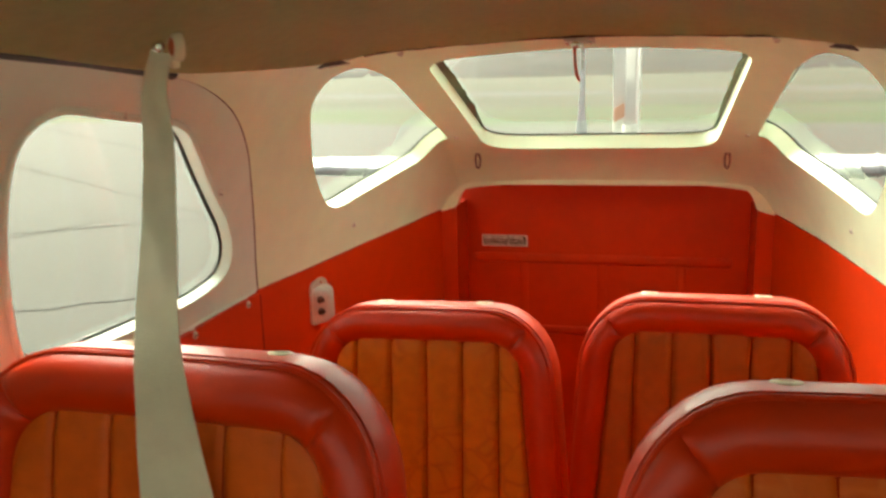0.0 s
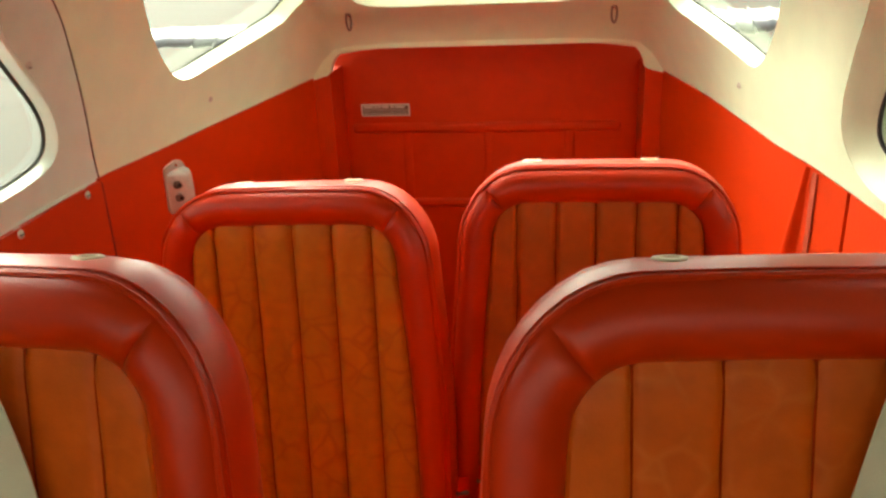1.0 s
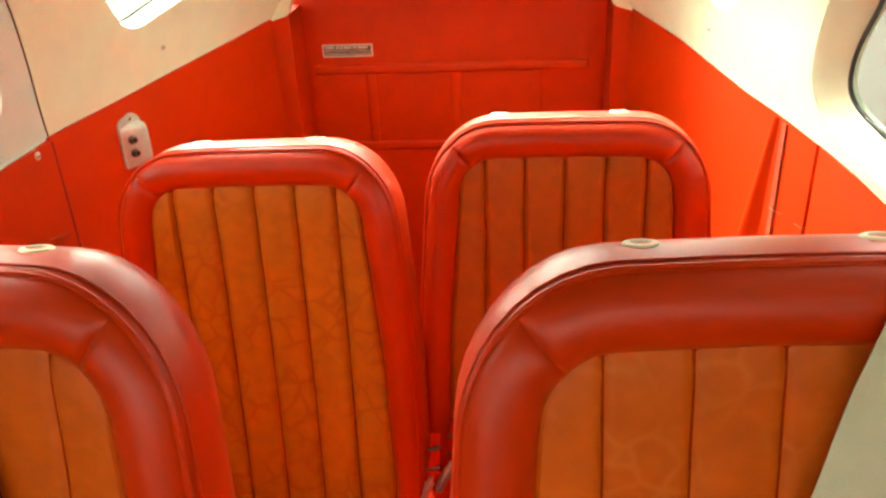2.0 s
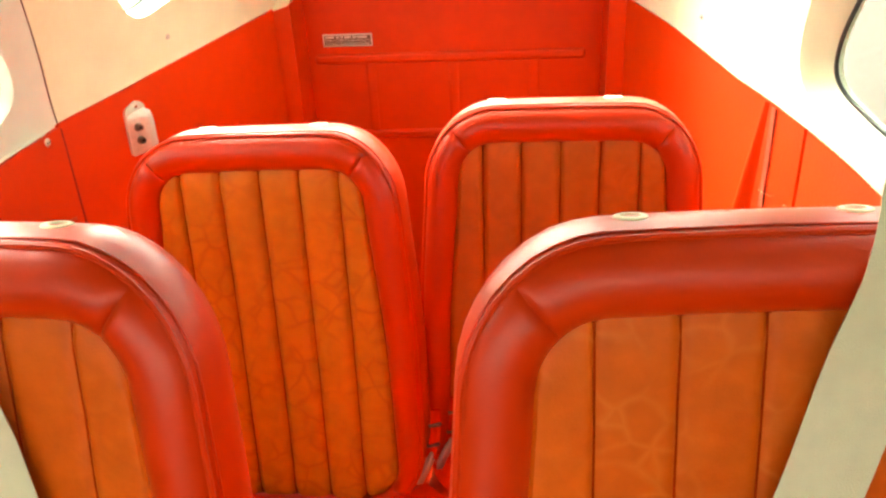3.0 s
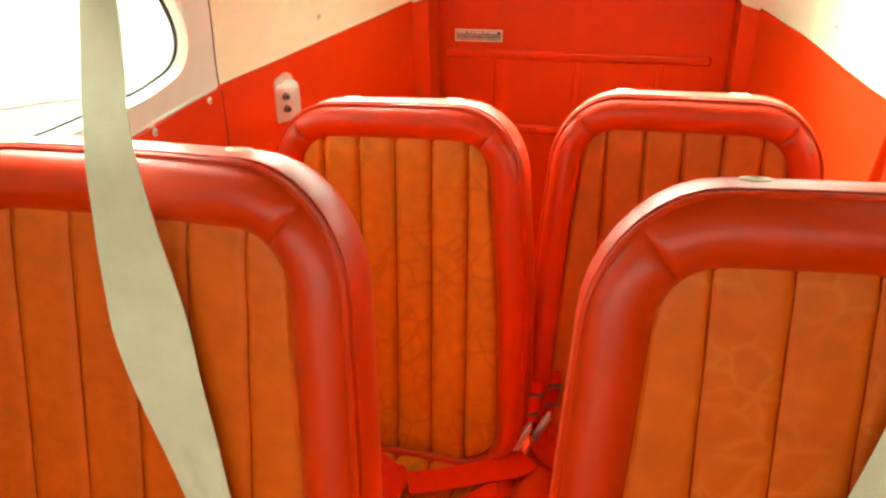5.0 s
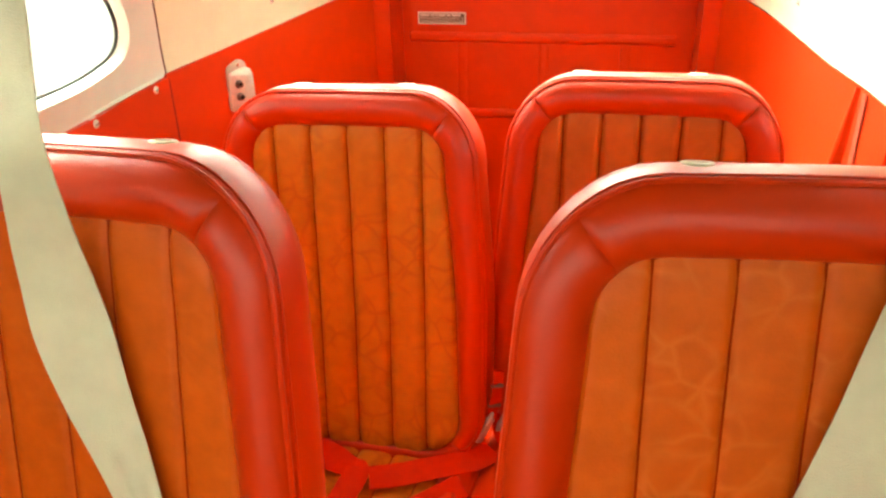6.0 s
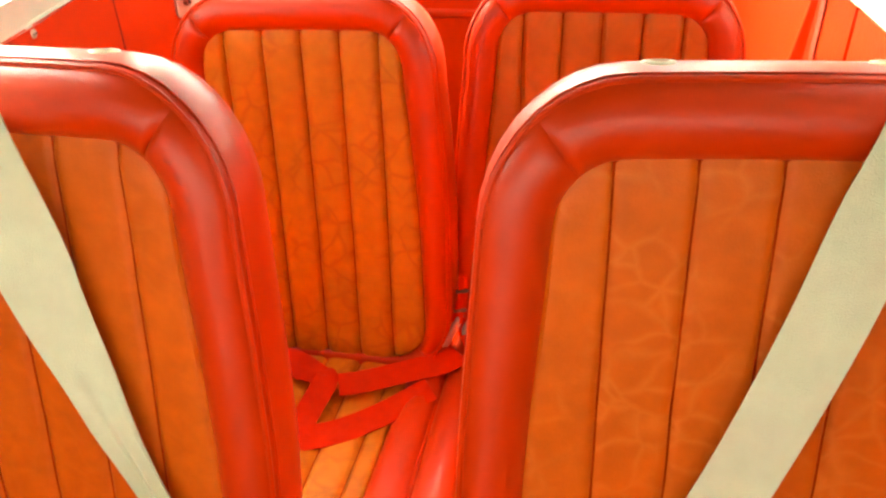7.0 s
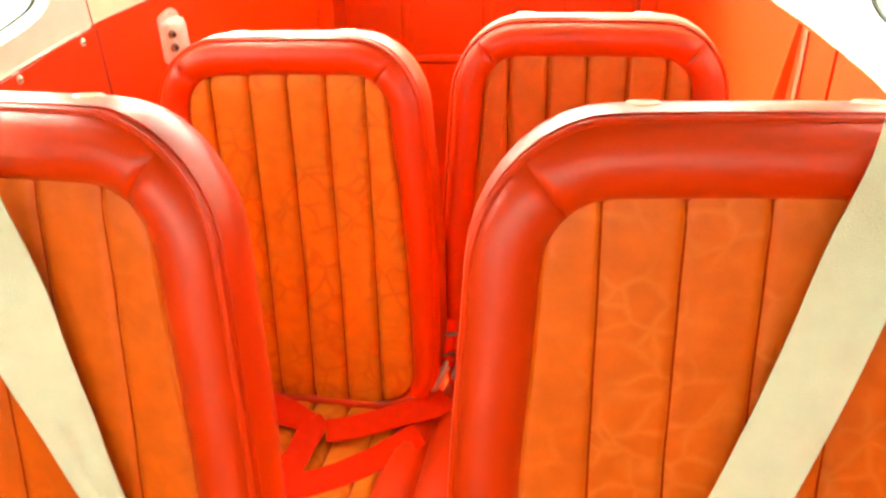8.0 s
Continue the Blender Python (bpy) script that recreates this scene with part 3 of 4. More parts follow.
    far = [(y, 12 * UK - w) for y, w in reversed(yu(DOOR_EDGE))]
    other = [(y, 12 * UK - w) for y, w in QUARTER_WIN]
    outline = yu([(-1.2, 0), (-1.2, 1.2), (-0.5, 4.0), (0.42, 4.0), (1.0, 4.0), (1.06, 4.3), (1.10, 5), (1.11, 6), (1.10, 7), (1.06, 7.7), (1.0, 8.0), (0.42, 8.0)]) + far
    outline += yu([(1.85, u) for u in range(12, -1, -1)]) + yu([(1.0, 0), (0.0, 0)])
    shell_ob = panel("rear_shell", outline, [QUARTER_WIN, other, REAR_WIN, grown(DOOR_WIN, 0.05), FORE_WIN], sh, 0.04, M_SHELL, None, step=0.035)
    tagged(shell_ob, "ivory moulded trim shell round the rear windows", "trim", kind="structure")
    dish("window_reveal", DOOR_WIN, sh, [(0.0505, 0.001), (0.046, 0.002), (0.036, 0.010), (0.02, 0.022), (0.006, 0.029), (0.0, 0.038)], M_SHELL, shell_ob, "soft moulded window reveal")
    glaze("window_7", REAR_WIN, sh, 0.036, 0.0032)

    # ragged sealant along the rear window's sides
    rng = random.Random(9)
    win = bpy.data.objects["window_7"]
    for s in (-1, 1):
        verts, faces = [], []
        for k in range(41):
            y = 1.262 + 0.40 * k / 40
            broad = (0.055 if s < 0 else 0.022) * min(1, max(0, (0.88 - k / 40) / 0.25))
            inner = 5.022 + broad + (0.020 * noise.noise((k * 0.21, s, 0)) + 0.016 * noise.noise((k * 0.8, s, 3)) + 0.006 * rng.random())
            for u in (4.99, inner):
                verts.append(shell(s)(y, u * UK, 0.0335))
        for k in range(40):
            faces.append((2 * k, 2 * k + 1, 2 * k + 3, 2 * k + 2))
        link_mesh("sealant_strip", verts, faces, M_SEALANT, win, "ragged dark green sealant")
    verts, faces = [], []
    for k in range(41):
        u = 5.03 + 1.25 * k / 40
        wide = 0.011 * (1 - k / 40) ** 1.5 + 0.0015 * noise.noise((k * 0.6, 1.0, 5))
        verts += [sh(1.694, u * UK, 0.0335), sh(1.692 - max(0.0008, wide), u * UK, 0.0335)]
    for k in range(40):
        faces.append((2 * k, 2 * k + 1, 2 * k + 3, 2 * k + 2))
    link_mesh("sealant_strip", verts, faces, M_SEALANT, win, "ragged dark green sealant")
    # headliner: a fabric sheet a little below the shell, arched at its rear edge
    bm = bmesh.new()
    rows = []
    for y in np.linspace(-0.35, 1.11, 42):
        row = []
        ue = float(np.interp(y, (-0.35, 0.30, 0.42, 0.52, 0.60, 0.80, 0.97, 1.05, 1.11), (3.88, 3.84, 3.76, 3.68, 3.63, 3.66, 3.74, 3.84, 4.0)))
        for i in range(45):
            u = ue + (12 - 2 * ue) * i / 44
            side = abs(u - 6) / (6 - ue)
            yy = y + 0.075 * (1 - side ** 2.5) * min(1, max(0, (y - 0.7) / 0.41))
            wave = 0.003 * noise.noise((u * 2.0, y * 5.0, 0.3)) + (0.003 * noise.noise((u * 5.0, 2.0, 0.7)) if y > 1.08 else 0)
            row.append(bm.verts.new(shell(1)(yy, u * UK, -0.008 + wave)))
        rows.append(row)
    for a, b in zip(rows, rows[1:]):
        for i in range(44):
            bm.faces.new((a[i], a[i + 1], b[i + 1], b[i]))
    bmesh.ops.solidify(bm, geom=bm.faces[:], thickness=-0.006)
    tagged(part("ceiling", bm, M_HEADLINER, None), "beige fabric headliner under the cabin roof", "ceiling", kind="structure")
    tagged(panel("roof", yu([(-0.35, 3.4), (1.16, 3.4), (1.2, 6), (1.16, 8.6), (-0.35, 8.6)]), [], sh, 0.02, M_PAINT, None, step=0.15, back=0.042), "white painted cabin roof", "roof", kind="structure")
    edge = []
    for i in range(61):
        u = 4.0 + 4.0 * i / 60
        side = abs(u - 6) / 2.0
        edge.append(shell(1)(1.112 + 0.075 * (1 - side ** 2.5), u * UK, -0.006 + 0.0015 * noise.noise((u * 5, 0, 0))))
    tagged(part("headliner_edge", tube(edge, 0.0028, 6), M_SEAL, None), "dark welt along the headliner's rear edge", "trim", kind="structure")
    # dark slivers paint the shade where the fabric has left its edge, both ends
    for s in (-1, 1):
        gap = [shell(s)(0.975 + 0.10 * k / 8, (3.75 + 0.13 * k / 8) * UK, -0.0135) for k in range(9)]
        bm = bmesh.new()
        tops = [bm.verts.new(p + Vector((0, 0, 0.001 + 0.009 * math.sin(math.pi * min(1, k / 8 * 1.0)) ** 1.3))) for k, p in enumerate(gap)]
        lows = [bm.verts.new(p - Vector((0, 0, 0.001))) for p in gap]
        for k in range(8):
            bm.faces.new((tops[k], tops[k + 1], lows[k + 1], lows[k]))
        bmesh.ops.solidify(bm, geom=bm.faces[:], thickness=0.002)
        tagged(part("headliner_gap_shade", bm, M_SEAL, None), "dark sliver for the shade where the headliner's edge sags", "trim", kind="structure")
    # dark rail between headliner and door top
    for s in (-1, 1):
        tagged(part("door_rail", tube([shell(s)(y, u * UK, 0.002) for y, u in ((-0.35, 3.84), (0.1, 3.84), (0.30, 3.80), (0.42, 3.72), (0.52, 3.63), (0.6, 3.565))], 0.009, 8), M_RUBBER, None), "dark rail above the cabin door", "trim", kind="structure")

    # floor, rear bulkhead, firewall and windscreen
    bm = bmesh.new()
    bmesh.ops.create_grid(bm, x_segments=30, y_segments=60, size=1)
    for v in bm.verts:
        y = -1.2 + (v.co.y + 1) / 2 * 3.16
        x = v.co.x * float(np.interp(y, (1.0, 1.26, 1.67, 1.96), (0.62, 0.575, 0.475, 0.41)))
        v.co = Vector((x, y, 0.13 - 0.09 * y + 0.002 * noise.noise((x * 9, y * 9, 0))))
    bmesh.ops.solidify(bm, geom=bm.faces[:], thickness=0.02)
    tagged(part("floor", bm, M_CARPET, None), "red carpeted cabin floor", "floor", kind="structure")
    build_bulkhead()
    skin = []
    for y, w, z1, z0 in ((-1.26, .664, .985, .0), (-0.6, .662, .985, -.02), (1.0, .664, .985, -.06), (1.26, .62, 1.0, -.09), (1.67, .52, 1.02, -.12), (2.02, .42, 1.03, -.1)):
        skin.append([(x * w, y, z0 + (z1 - z0) * f) for x, f in ((1, 1), (1, .6), (1, .25), (.94, .08), (.8, 0), (0, -.03), (-.8, 0), (-.94, .08), (-1, .25), (-1, .6), (-1, 1))])
    verts = [p for r in skin for p in r]
    faces = [(i * 11 + j, i * 11 + j + 1, i * 11 + j + 12, i * 11 + j + 11) for i in range(5) for j in range(10)]
    hull = link_mesh("fuselage_skin", verts, faces, M_PAINT)
    hull.modifiers.new("thickness", "SOLIDIFY").thickness = 0.003
    tagged(hull, "white painted lower fuselage outside the cabin walls", "fuselage", kind="structure")
    # out of view; set here to keep light from ahead off the lower seats
    dash = [(-0.62, 0.1), (0.62, 0.1), (0.62, 0.98), (0.4, 1.02), (-0.4, 1.02), (-0.62, 0.98)]
    front = panel("unseen_instrument_wall", dash, [], lambda a, b, o: Vector((a, -0.7 - o, b)), 0.03, M_STEEL_GREY, None, step=0.2)
    tagged(front, "plain grey unseen instrument wall, set to shade the lower seats", "wall", kind="structure")
    cover = panel("unseen_dash_top", [(-0.6, -1.2), (0.6, -1.2), (0.6, -0.67), (-0.6, -0.67)], [], lambda a, b, o: Vector((a, b, 1.035 - 0.11 * a * a + o)), 0.012, M_STEEL_GREY, None, step=0.1)
    tagged(cover, "grey unseen top of the instrument panel, blocking light from ahead", "trim", kind="structure")
    ws = thing("window_8", "clear sloping windscreen ahead of the front seats", "window", kind="structure")
    pane = panel("pane", [(-0.6, 0), (0.6, 0), (0.4, 1), (-0.4, 1)], [], lambda a, b, o: Vector((a, -1.2 + 0.85 * b - o, 1.18 + 0.31 * math.sin(b * math.pi / 2))), 0.004, M_GLASS, ws, step=0.1)
    pane.visible_shadow = False


def build_bulkhead():
    head = thing("wall_rear", "red rear bulkhead with pressed ribs in a recess", "wall", kind="structure")
    # frame round the recess
    panel("corner_post", [(-0.46, -0.1), (-0.389, -0.1), (-0.389, 1.04), (-0.45, 1.04)], [], lambda a, b, o: Vector((a, 1.845 + o, b)), 0.13, M_WALL_RED, head, step=0.1)
    panel("corner_post", [(0.46, -0.1), (0.389, -0.1), (0.389, 1.04), (0.45, 1.04)], [], lambda a, b, o: Vector((a, 1.845 + o, b)), 0.13, M_WALL_RED, head, step=0.1)
    panel("bulkhead_panel", [(-0.42, -0.1), (0.42, -0.1), (0.42, 1.12), (-0.42, 1.12)], [], lambda a, b, o: Vector((a, 1.98 + o, b)), 0.02, M_WALL_RED, head, step=0.1)
    # shell edge above the recess, with its rounded corners
    cap = [(-0.44, 1.022), (-0.394, 1.036)] + [(-0.386 + 0.060 * (1 - math.cos(t)), 1.036 + 0.064 * math.sin(t)) for t in np.linspace(0.1, 1.57, 8)]
    cap += [(-x, z) for x, z in reversed(cap)] + [(0.44, 1.07), (0.36, 1.104), (0.2, 1.112), (-0.2, 1.112), (-0.36, 1.104), (-0.44, 1.07)]
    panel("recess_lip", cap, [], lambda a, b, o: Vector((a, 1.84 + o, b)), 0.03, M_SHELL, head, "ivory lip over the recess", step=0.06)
    panel("recess_top", [(-0.45, 1.85), (0.45, 1.85), (0.45, 2.01), (-0.45, 2.01)], [], lambda a, b, o: Vector((a, b, 1.121 + o)), 0.012, M_WALL_RED, head, "red top of the recess", step=0.1)
    rib = lambda x0, x1, z0, z1, proud=0.006: part("rib", box_bm(x0, x1, 1.98 - proud, 1.996, z0, z1, 0.0105, 5), M_WALL_RED, head)
    rib(-0.374, 0.35, 0.852, 0.882)
    rib(-0.374, 0.35, 0.640, 0.668)
    for x in (-0.224, 0.0, 0.216):
        rib(x - 0.016, x + 0.016, 0.660, 0.870, 0.0035)


build_cabin()


# ---- seats ----
def outline_loop(w, h, rt, rb, d, n=9, straight=10):
    """Points round a pad's outline, inset by d, from the middle of the top clockwise; fixed count."""
    w, lo, hi = w - d, d, h - d
    rt, rb = max(0.012, rt - d), max(0.012, rb - d)
    pts = []
    for i in range(straight):
        pts.append(((w - rt) * i / straight, hi))
    for i in range(n):
        t = math.pi / 2 * i / n
        pts.append((w - rt + rt * math.sin(t), hi - rt + rt * math.cos(t)))
    for i in range(straight * 2):
        pts.append((w, hi - rt - (hi - rt - lo - rb) * i / (straight * 2)))
    for i in range(n):
        t = math.pi / 2 * i / n
        pts.append((w - rb + rb * math.cos(t), lo + rb - rb * math.sin(t)))
    for i in range(straight):
        pts.append(((w - rb) * (1 - i / straight), lo))
    return pts + [(0, lo)] + [(-x, z) for x, z in reversed(pts[1:])]


def seat_pad(parent_name, parent, w, h, rt, rb, border, pitch, thick, warp, narrow, tan, label, seed, flat=5, taper=1.0, foot=1.0):
    """An upholstered pad: covered body, four border rolls with mitred seams, piping and fluted panel.
    warp maps (x, depth, z); narrow(z) is the pad's share of its full width, which the flutes do not follow.
    taper and foot: the border's share of its width low down at the sides and along the bottom."""
    def ease(x, z, d):
        low = min(1, max(0, 1 - z / (0.8 * h)))
        x += math.copysign(d * (1 - taper) * low * min(1, abs(x) / (w - d)) ** 3, x)
        return x, z - d * (1 - foot) * max(0, 1 - z / (0.5 * h)) ** 2

    loop = lambda d: [ease(x, z, d) for x, z in outline_loop(w, h, rt, rb, d)]
    n, straight = 9, 10
    count = len(loop(0))
    # covered body: sides and back
    rings = [(0.0, 0.0), (-0.0022, -0.010), (-0.0052, -thick * 0.28), (-0.0068, -thick * 0.45), (-0.0062, -thick * 0.62), (-0.001, -thick * 0.82), (0.014, -thick), (0.05, -thick - 0.004)]
    verts, faces = [], []
    for d, f in rings:
        verts += [warp(x, f, z) for x, z in loop(d)]
    for k in range(len(rings) - 1):
        for i in range(count):
            j = (i + 1) % count
            faces.append((k * count + i, k * count + j, (k + 1) * count + j, (k + 1) * count + i))
    faces.append(tuple(range((len(rings) - 1) * count, len(rings) * count)))
    body = link_mesh(parent_name, verts, faces, M_RED, parent, label)
    # border rolls, split at the corners
    b = border
    prof = [(0.0, 0.0), (0.04 * b, 0.09 * b), (0.16 * b, 0.22 * b), (0.34 * b, 0.31 * b), (0.52 * b, 0.33 * b), (0.70 * b, 0.29 * b), (0.85 * b, 0.18 * b), (0.95 * b, 0.07 * b), (1.0 * b, -0.04 * b)]
    c_tr, c_br = straight + n // 2, straight + n + straight * 2 + n // 2
    c_bl, c_tl = count - c_br, count - c_tr
    loops = [loop(d) for d, f in prof]
    for a, e in ((c_tl - count, c_tr), (c_tr, c_br), (c_br, c_bl), (c_bl, c_tl)):
        idx = []
        for i in range(a, e):
            idx += [i, i + 0.25, i + 0.5, i + 0.75] if i in (a, e - 1) else [i]
        idx.append(e)
        vs, fs = [], []
        for i in idx:
            gap = min(i - a, e - i)
            pinch = 1 - 0.34 * math.exp(-gap * 4.5) - 0.06 * math.exp(-gap * 0.9)
            k0, fr = int(math.floor(i)), i - math.floor(i)
            for (d, f), lp in zip(prof, loops):
                (x, z), (x1, z1) = lp[k0 % count], lp[(k0 + 1) % count]
                x, z = x + (x1 - x) * fr, z + (z1 - z) * fr
                press = 1 - (1 - foot) * max(0, 1 - max(0, z) / 0.06)
                puff = 1 + 0.05 * noise.noise((x * 16 + seed, z * 16, 0.5))
                vs.append(warp(x, f * pinch * puff * press, z))
        m = len(prof)
        for q in range(len(idx) - 1):
            for k in range(m - 1):
                fs.append((q * m + k, q * m + k + 1, (q + 1) * m + k + 1, (q + 1) * m + k))
        link_mesh("border_roll", vs, fs, M_RED, body)
    # piping
    part("piping", tube([warp(x, 0.001, z) for x, z in loop(-0.001)], 0.0032, 6, closed=True), M_RED, body, "red leather piping")
    part("stitch_line", tube([warp(x, -0.013, z) for x, z in loop(-0.0032)], 0.0016, 6, closed=True), M_RED, body, "raised red seam")
    # flutes
    d = b * 0.97
    iw, lo, hi, irt, irb = w - d, d, h - d, max(0.012, rt - d), max(0.012, rb - d)

    def span(x):
        x = min(abs(x), iw - 1e-4)
        top = hi if x < iw - irt else hi - irt + math.sqrt(max(0, irt ** 2 - (x - iw + irt) ** 2))
        bot = lo if x < iw - irb else lo + irb - math.sqrt(max(0, irb ** 2 - (x - iw + irb) ** 2))
        return ease(x, bot, d)[1], top
    swell = 0.0105 if flat < 10 else 0.0055
    lines = [None] + [pitch * k for k in range(-2, 3)] + [None]
    for q in range(6):
        nx, nz = 14, 36
        at = lambda k, z: ease(-iw if k == 0 else iw, z, d)[0] if lines[k] is None else lines[k] / narrow(z)
        vs, fs = [], []
        for i in range(nx + 1):
            g = i / nx
            bot, top = span(at(q, hi) * (1 - g) + at(q + 1, hi) * g)
            for j in range(nz + 1):
                z = bot + (top - bot) * j / nz
                wob = 0.0012 * noise.noise((q * 7.0 + seed, z * 14, 2.0)) if 0 < q else 0
                wob1 = 0.0012 * noise.noise(((q + 1) * 7.0 + seed, z * 14, 2.0)) if q < 5 else 0
                x = (at(q, z) + wob) * (1 - g) + (at(q + 1, z) + wob1) * g
                rise = swell * (1 - abs(2 * g - 1) ** flat) + 0.0065 - swell
                edge = min((top - z), (z - bot)) / 0.016
                if edge < 1:
                    rise -= 0.0045 * (1 - edge) ** 2
                rise += 0.0010 * noise.noise((x * 34 + seed, z * 26, 1.0)) + 0.0005 * noise.noise((x * 60 + seed, z * 90, 3.0))
                vs.append(warp(x, rise, z))
        for i in range(nx):
            for j in range(nz):
                a = i * (nz + 1) + j
                fs.append((a, a + 1, a + nz + 2, a + nz + 1))
        link_mesh("flute", vs, fs, tan, body, "burnt orange leather flute")
        if q:
            bot, top = span(at(q, hi))
            line = []
            for j in range(25):
                z = bot + (top - bot) * j / 24
                line.append(warp(at(q, z) + 0.0012 * noise.noise((q * 7.0 + seed, z * 14, 2.0)), 0.0074 - swell - (0.003 if j in (0, 24) else 0), z))
            part("seam", tube(line, 0.0012, 6), M_SEAM, body, "dark stitched seam")
    part("seam", tube([warp(x, -0.0018, z) for x, z in loop(b * 0.992)], 0.0013, 6, closed=True), M_SEAM, body, "dark stitched seam")
    return body


def build_seat(at, width, height, corner, pitch, recline, yaw, wrap, cushion_z, tan, label, group, seed, flat, lean=0.0, socket=0.1, inboard=0.0, taper=1.0, foot=1.0, border=0.068, roll=0.0, toe=0.09):
    """A seat whose backrest's lower front edge stands at the place given."""
    x, y, z = at
    seat = thing("cabin_seat", label, "seat", group, m=pose(x, y, z, 0, roll, yaw))
    w, h = width / 2, height
    c, s = math.cos(radians(recline)), math.sin(radians(recline))

    def narrow(pz):
        k = min(1, max(0, (pz / h - 0.42) / 0.58))
        return 1 - 0.085 * k * k * (3 - 2 * k)

    def back(px, f, pz):
        px = px * narrow(pz)
        f = f + wrap * px * px - 0.004 * math.sin(pz / h * math.pi)
        pz += 0.007 * (1 - (px / w) ** 2) * max(0, pz / h - 0.6) + lean * px
        return (px, pz * s - f * c, pz * c + f * s)
    body = seat_pad("backrest", seat, w, h, corner, toe, border, pitch, 0.10, back, narrow, tan, "red leather backrest with fluted orange panel", seed, flat, taper, foot)
    for gx in (-1, 1):
        bx, by, bz = back(gx * socket + inboard, -0.050, h + 0.0066)
        m = pose(bx, by, bz - 0.002, -recline, 0, 0) @ Matrix.Diagonal((1.1, 0.9, 0.8, 1))
        g = part("grommet", lathe([(0.0150, -0.004), (0.0150, 0.001), (0.0128, 0.0042), (0.0085, 0.0045), (0.0072, 0.001)], 24, m), M_IVORY, body, "ivory oval headrest socket")
        part("socket_hole", lathe([(0.0072, 0.0), (0.0072, 0.0018)], 18, m), M_DARK, g, "dark hole")
    # cushion
    tilt, ch, ct = 2.5, 0.640, 0.13

    def cush(px, f, pz):
        f = f + 0.010 * math.sin(pz / ch * math.pi)
        yy, zz = 0.155 - (ch - pz) + y_lift, f
        a = radians(tilt)
        return (px, yy * math.cos(a) + zz * math.sin(a), zz * math.cos(a) - yy * math.sin(a) + cushion_z - z)
    y_lift = (cushion_z - z) * s / c
    seat_pad("cushion", seat, w - 0.004, ch, 0.05, 0.07, 0.066, pitch, ct, cush, lambda z: 1.0, tan, "red leather cushion with fluted orange panel", seed + 5, flat)
    # frame and legs
    drop = cushion_z - z
    floor_z = floor_at(y) - z
    part("seat_frame", box_bm(-w + 0.05, w - 0.05, -0.40, 0.0, drop - 0.19, drop - 0.13, 0.01), M_RED, seat, "red painted seat frame")
    for lx in (-1, 1):
        for ly in (-0.36, -0.04):
            part("leg", tube([(lx * (w - 0.08), ly, drop - 0.14), (lx * (w - 0.07), ly, floor_z - 0.09 * ly + 0.002)], 0.013, 10), M_ALU, seat, "bare metal leg")
    return seat


floor_at = lambda y: 0.13 - 0.09 * y
build_seat((-0.363, 0.257, 0.36), 0.530, 0.764, 0.125, 0.0690, 12.7, -1, 0.35, 0.45, M_TAN_LEFT, "front seat in red leather with burnt orange fluted panels", "front seats", 1, 12, 0.0, 0.102, 0.014, 0.85, 1.0, 0.066)
build_seat((0.370, 0.257, 0.361), 0.536, 0.767, 0.125, 0.0700, 12.7, 3, 0.35, 0.45, M_TAN_FRONT, "front seat in red leather with pale veined orange flutes", "front seats", 2, 12, 0.0, 0.102, -0.010, 0.85, 1.0, 0.066)
build_seat((-0.229, 0.880, 0.352), 0.466, 0.658, 0.110, 0.0645, 8.6, -4, 0.25, 0.348, M_TAN_REAR, "rear seat in red leather with creased orange flutes", "rear seats", 3, 6, 0.020, 0.100, 0.0, 0.70, 0.10, 0.054, -1.25, 0.115)
build_seat((0.228, 0.955, 0.357), 0.456, 0.664, 0.110, 0.0615, 8.6, -3, 0.25, 0.348, M_TAN_PLAIN, "rear seat in red leather with smooth orange flutes", "rear seats", 4, 8, 0.016, 0.100, -0.012, 0.70, 0.10, 0.054, 0.0, 0.115)


# ---- shoulder harnesses ----
def harness(points, normals, widths, label):
    h = thing("shoulder_harness", label, "seat belt", "shoulder harnesses")
    part("strap", ribbon(points, normals, 0.062, per=10, widths=widths), M_BELT, h, "cream webbing strap")
    ax, ay, az = points[0]
    # anchor: a plate with a rounded ear on the roof side
    side = 1 if ax < 0 else -1
    bm = box_bm(-0.006, 0.006, -0.005, 0.005, -0.022, 0.020, 0.004, 2)
    ear = lathe([(0.0145, -0.005), (0.0145, 0.003), (0.013, 0.005), (0.0092, 0.005), (0.0092, 0.001)], 24, pose(side * 0.012, 0.0, 0.0, 90, 0, 0))
    me = bpy.data.meshes.new("ear")
    ear.to_mesh(me)
    ear.free()
    bm.from_mesh(me)
    bpy.data.meshes.remove(me)
    bm.transform(pose(ax + side * 0.012, ay + 0.006, az + 0.004, 0, 0, -42 * side))
    br = part("anchor_bracket", bm, M_IVORY, h, "ivory plastic anchor")
    part("ear_pad", lathe([(0.0090, 0), (0.0090, 0.003), (0.006, 0.0045)], 20, pose(ax + side * 0.0195, ay - 0.0045, az + 0.004, 90, 0, -42 * side)), M_PAD, br, "faded orange pad")
    part("anchor_bolt", lathe([(0.007, 0), (0.007, 0.005), (0.0035, 0.008)], 12, pose(ax + side * 0.002, ay - 0.004, az + 0.006, 90, 0, 0)), M_CHROME, h, "bright bolt")
    return h


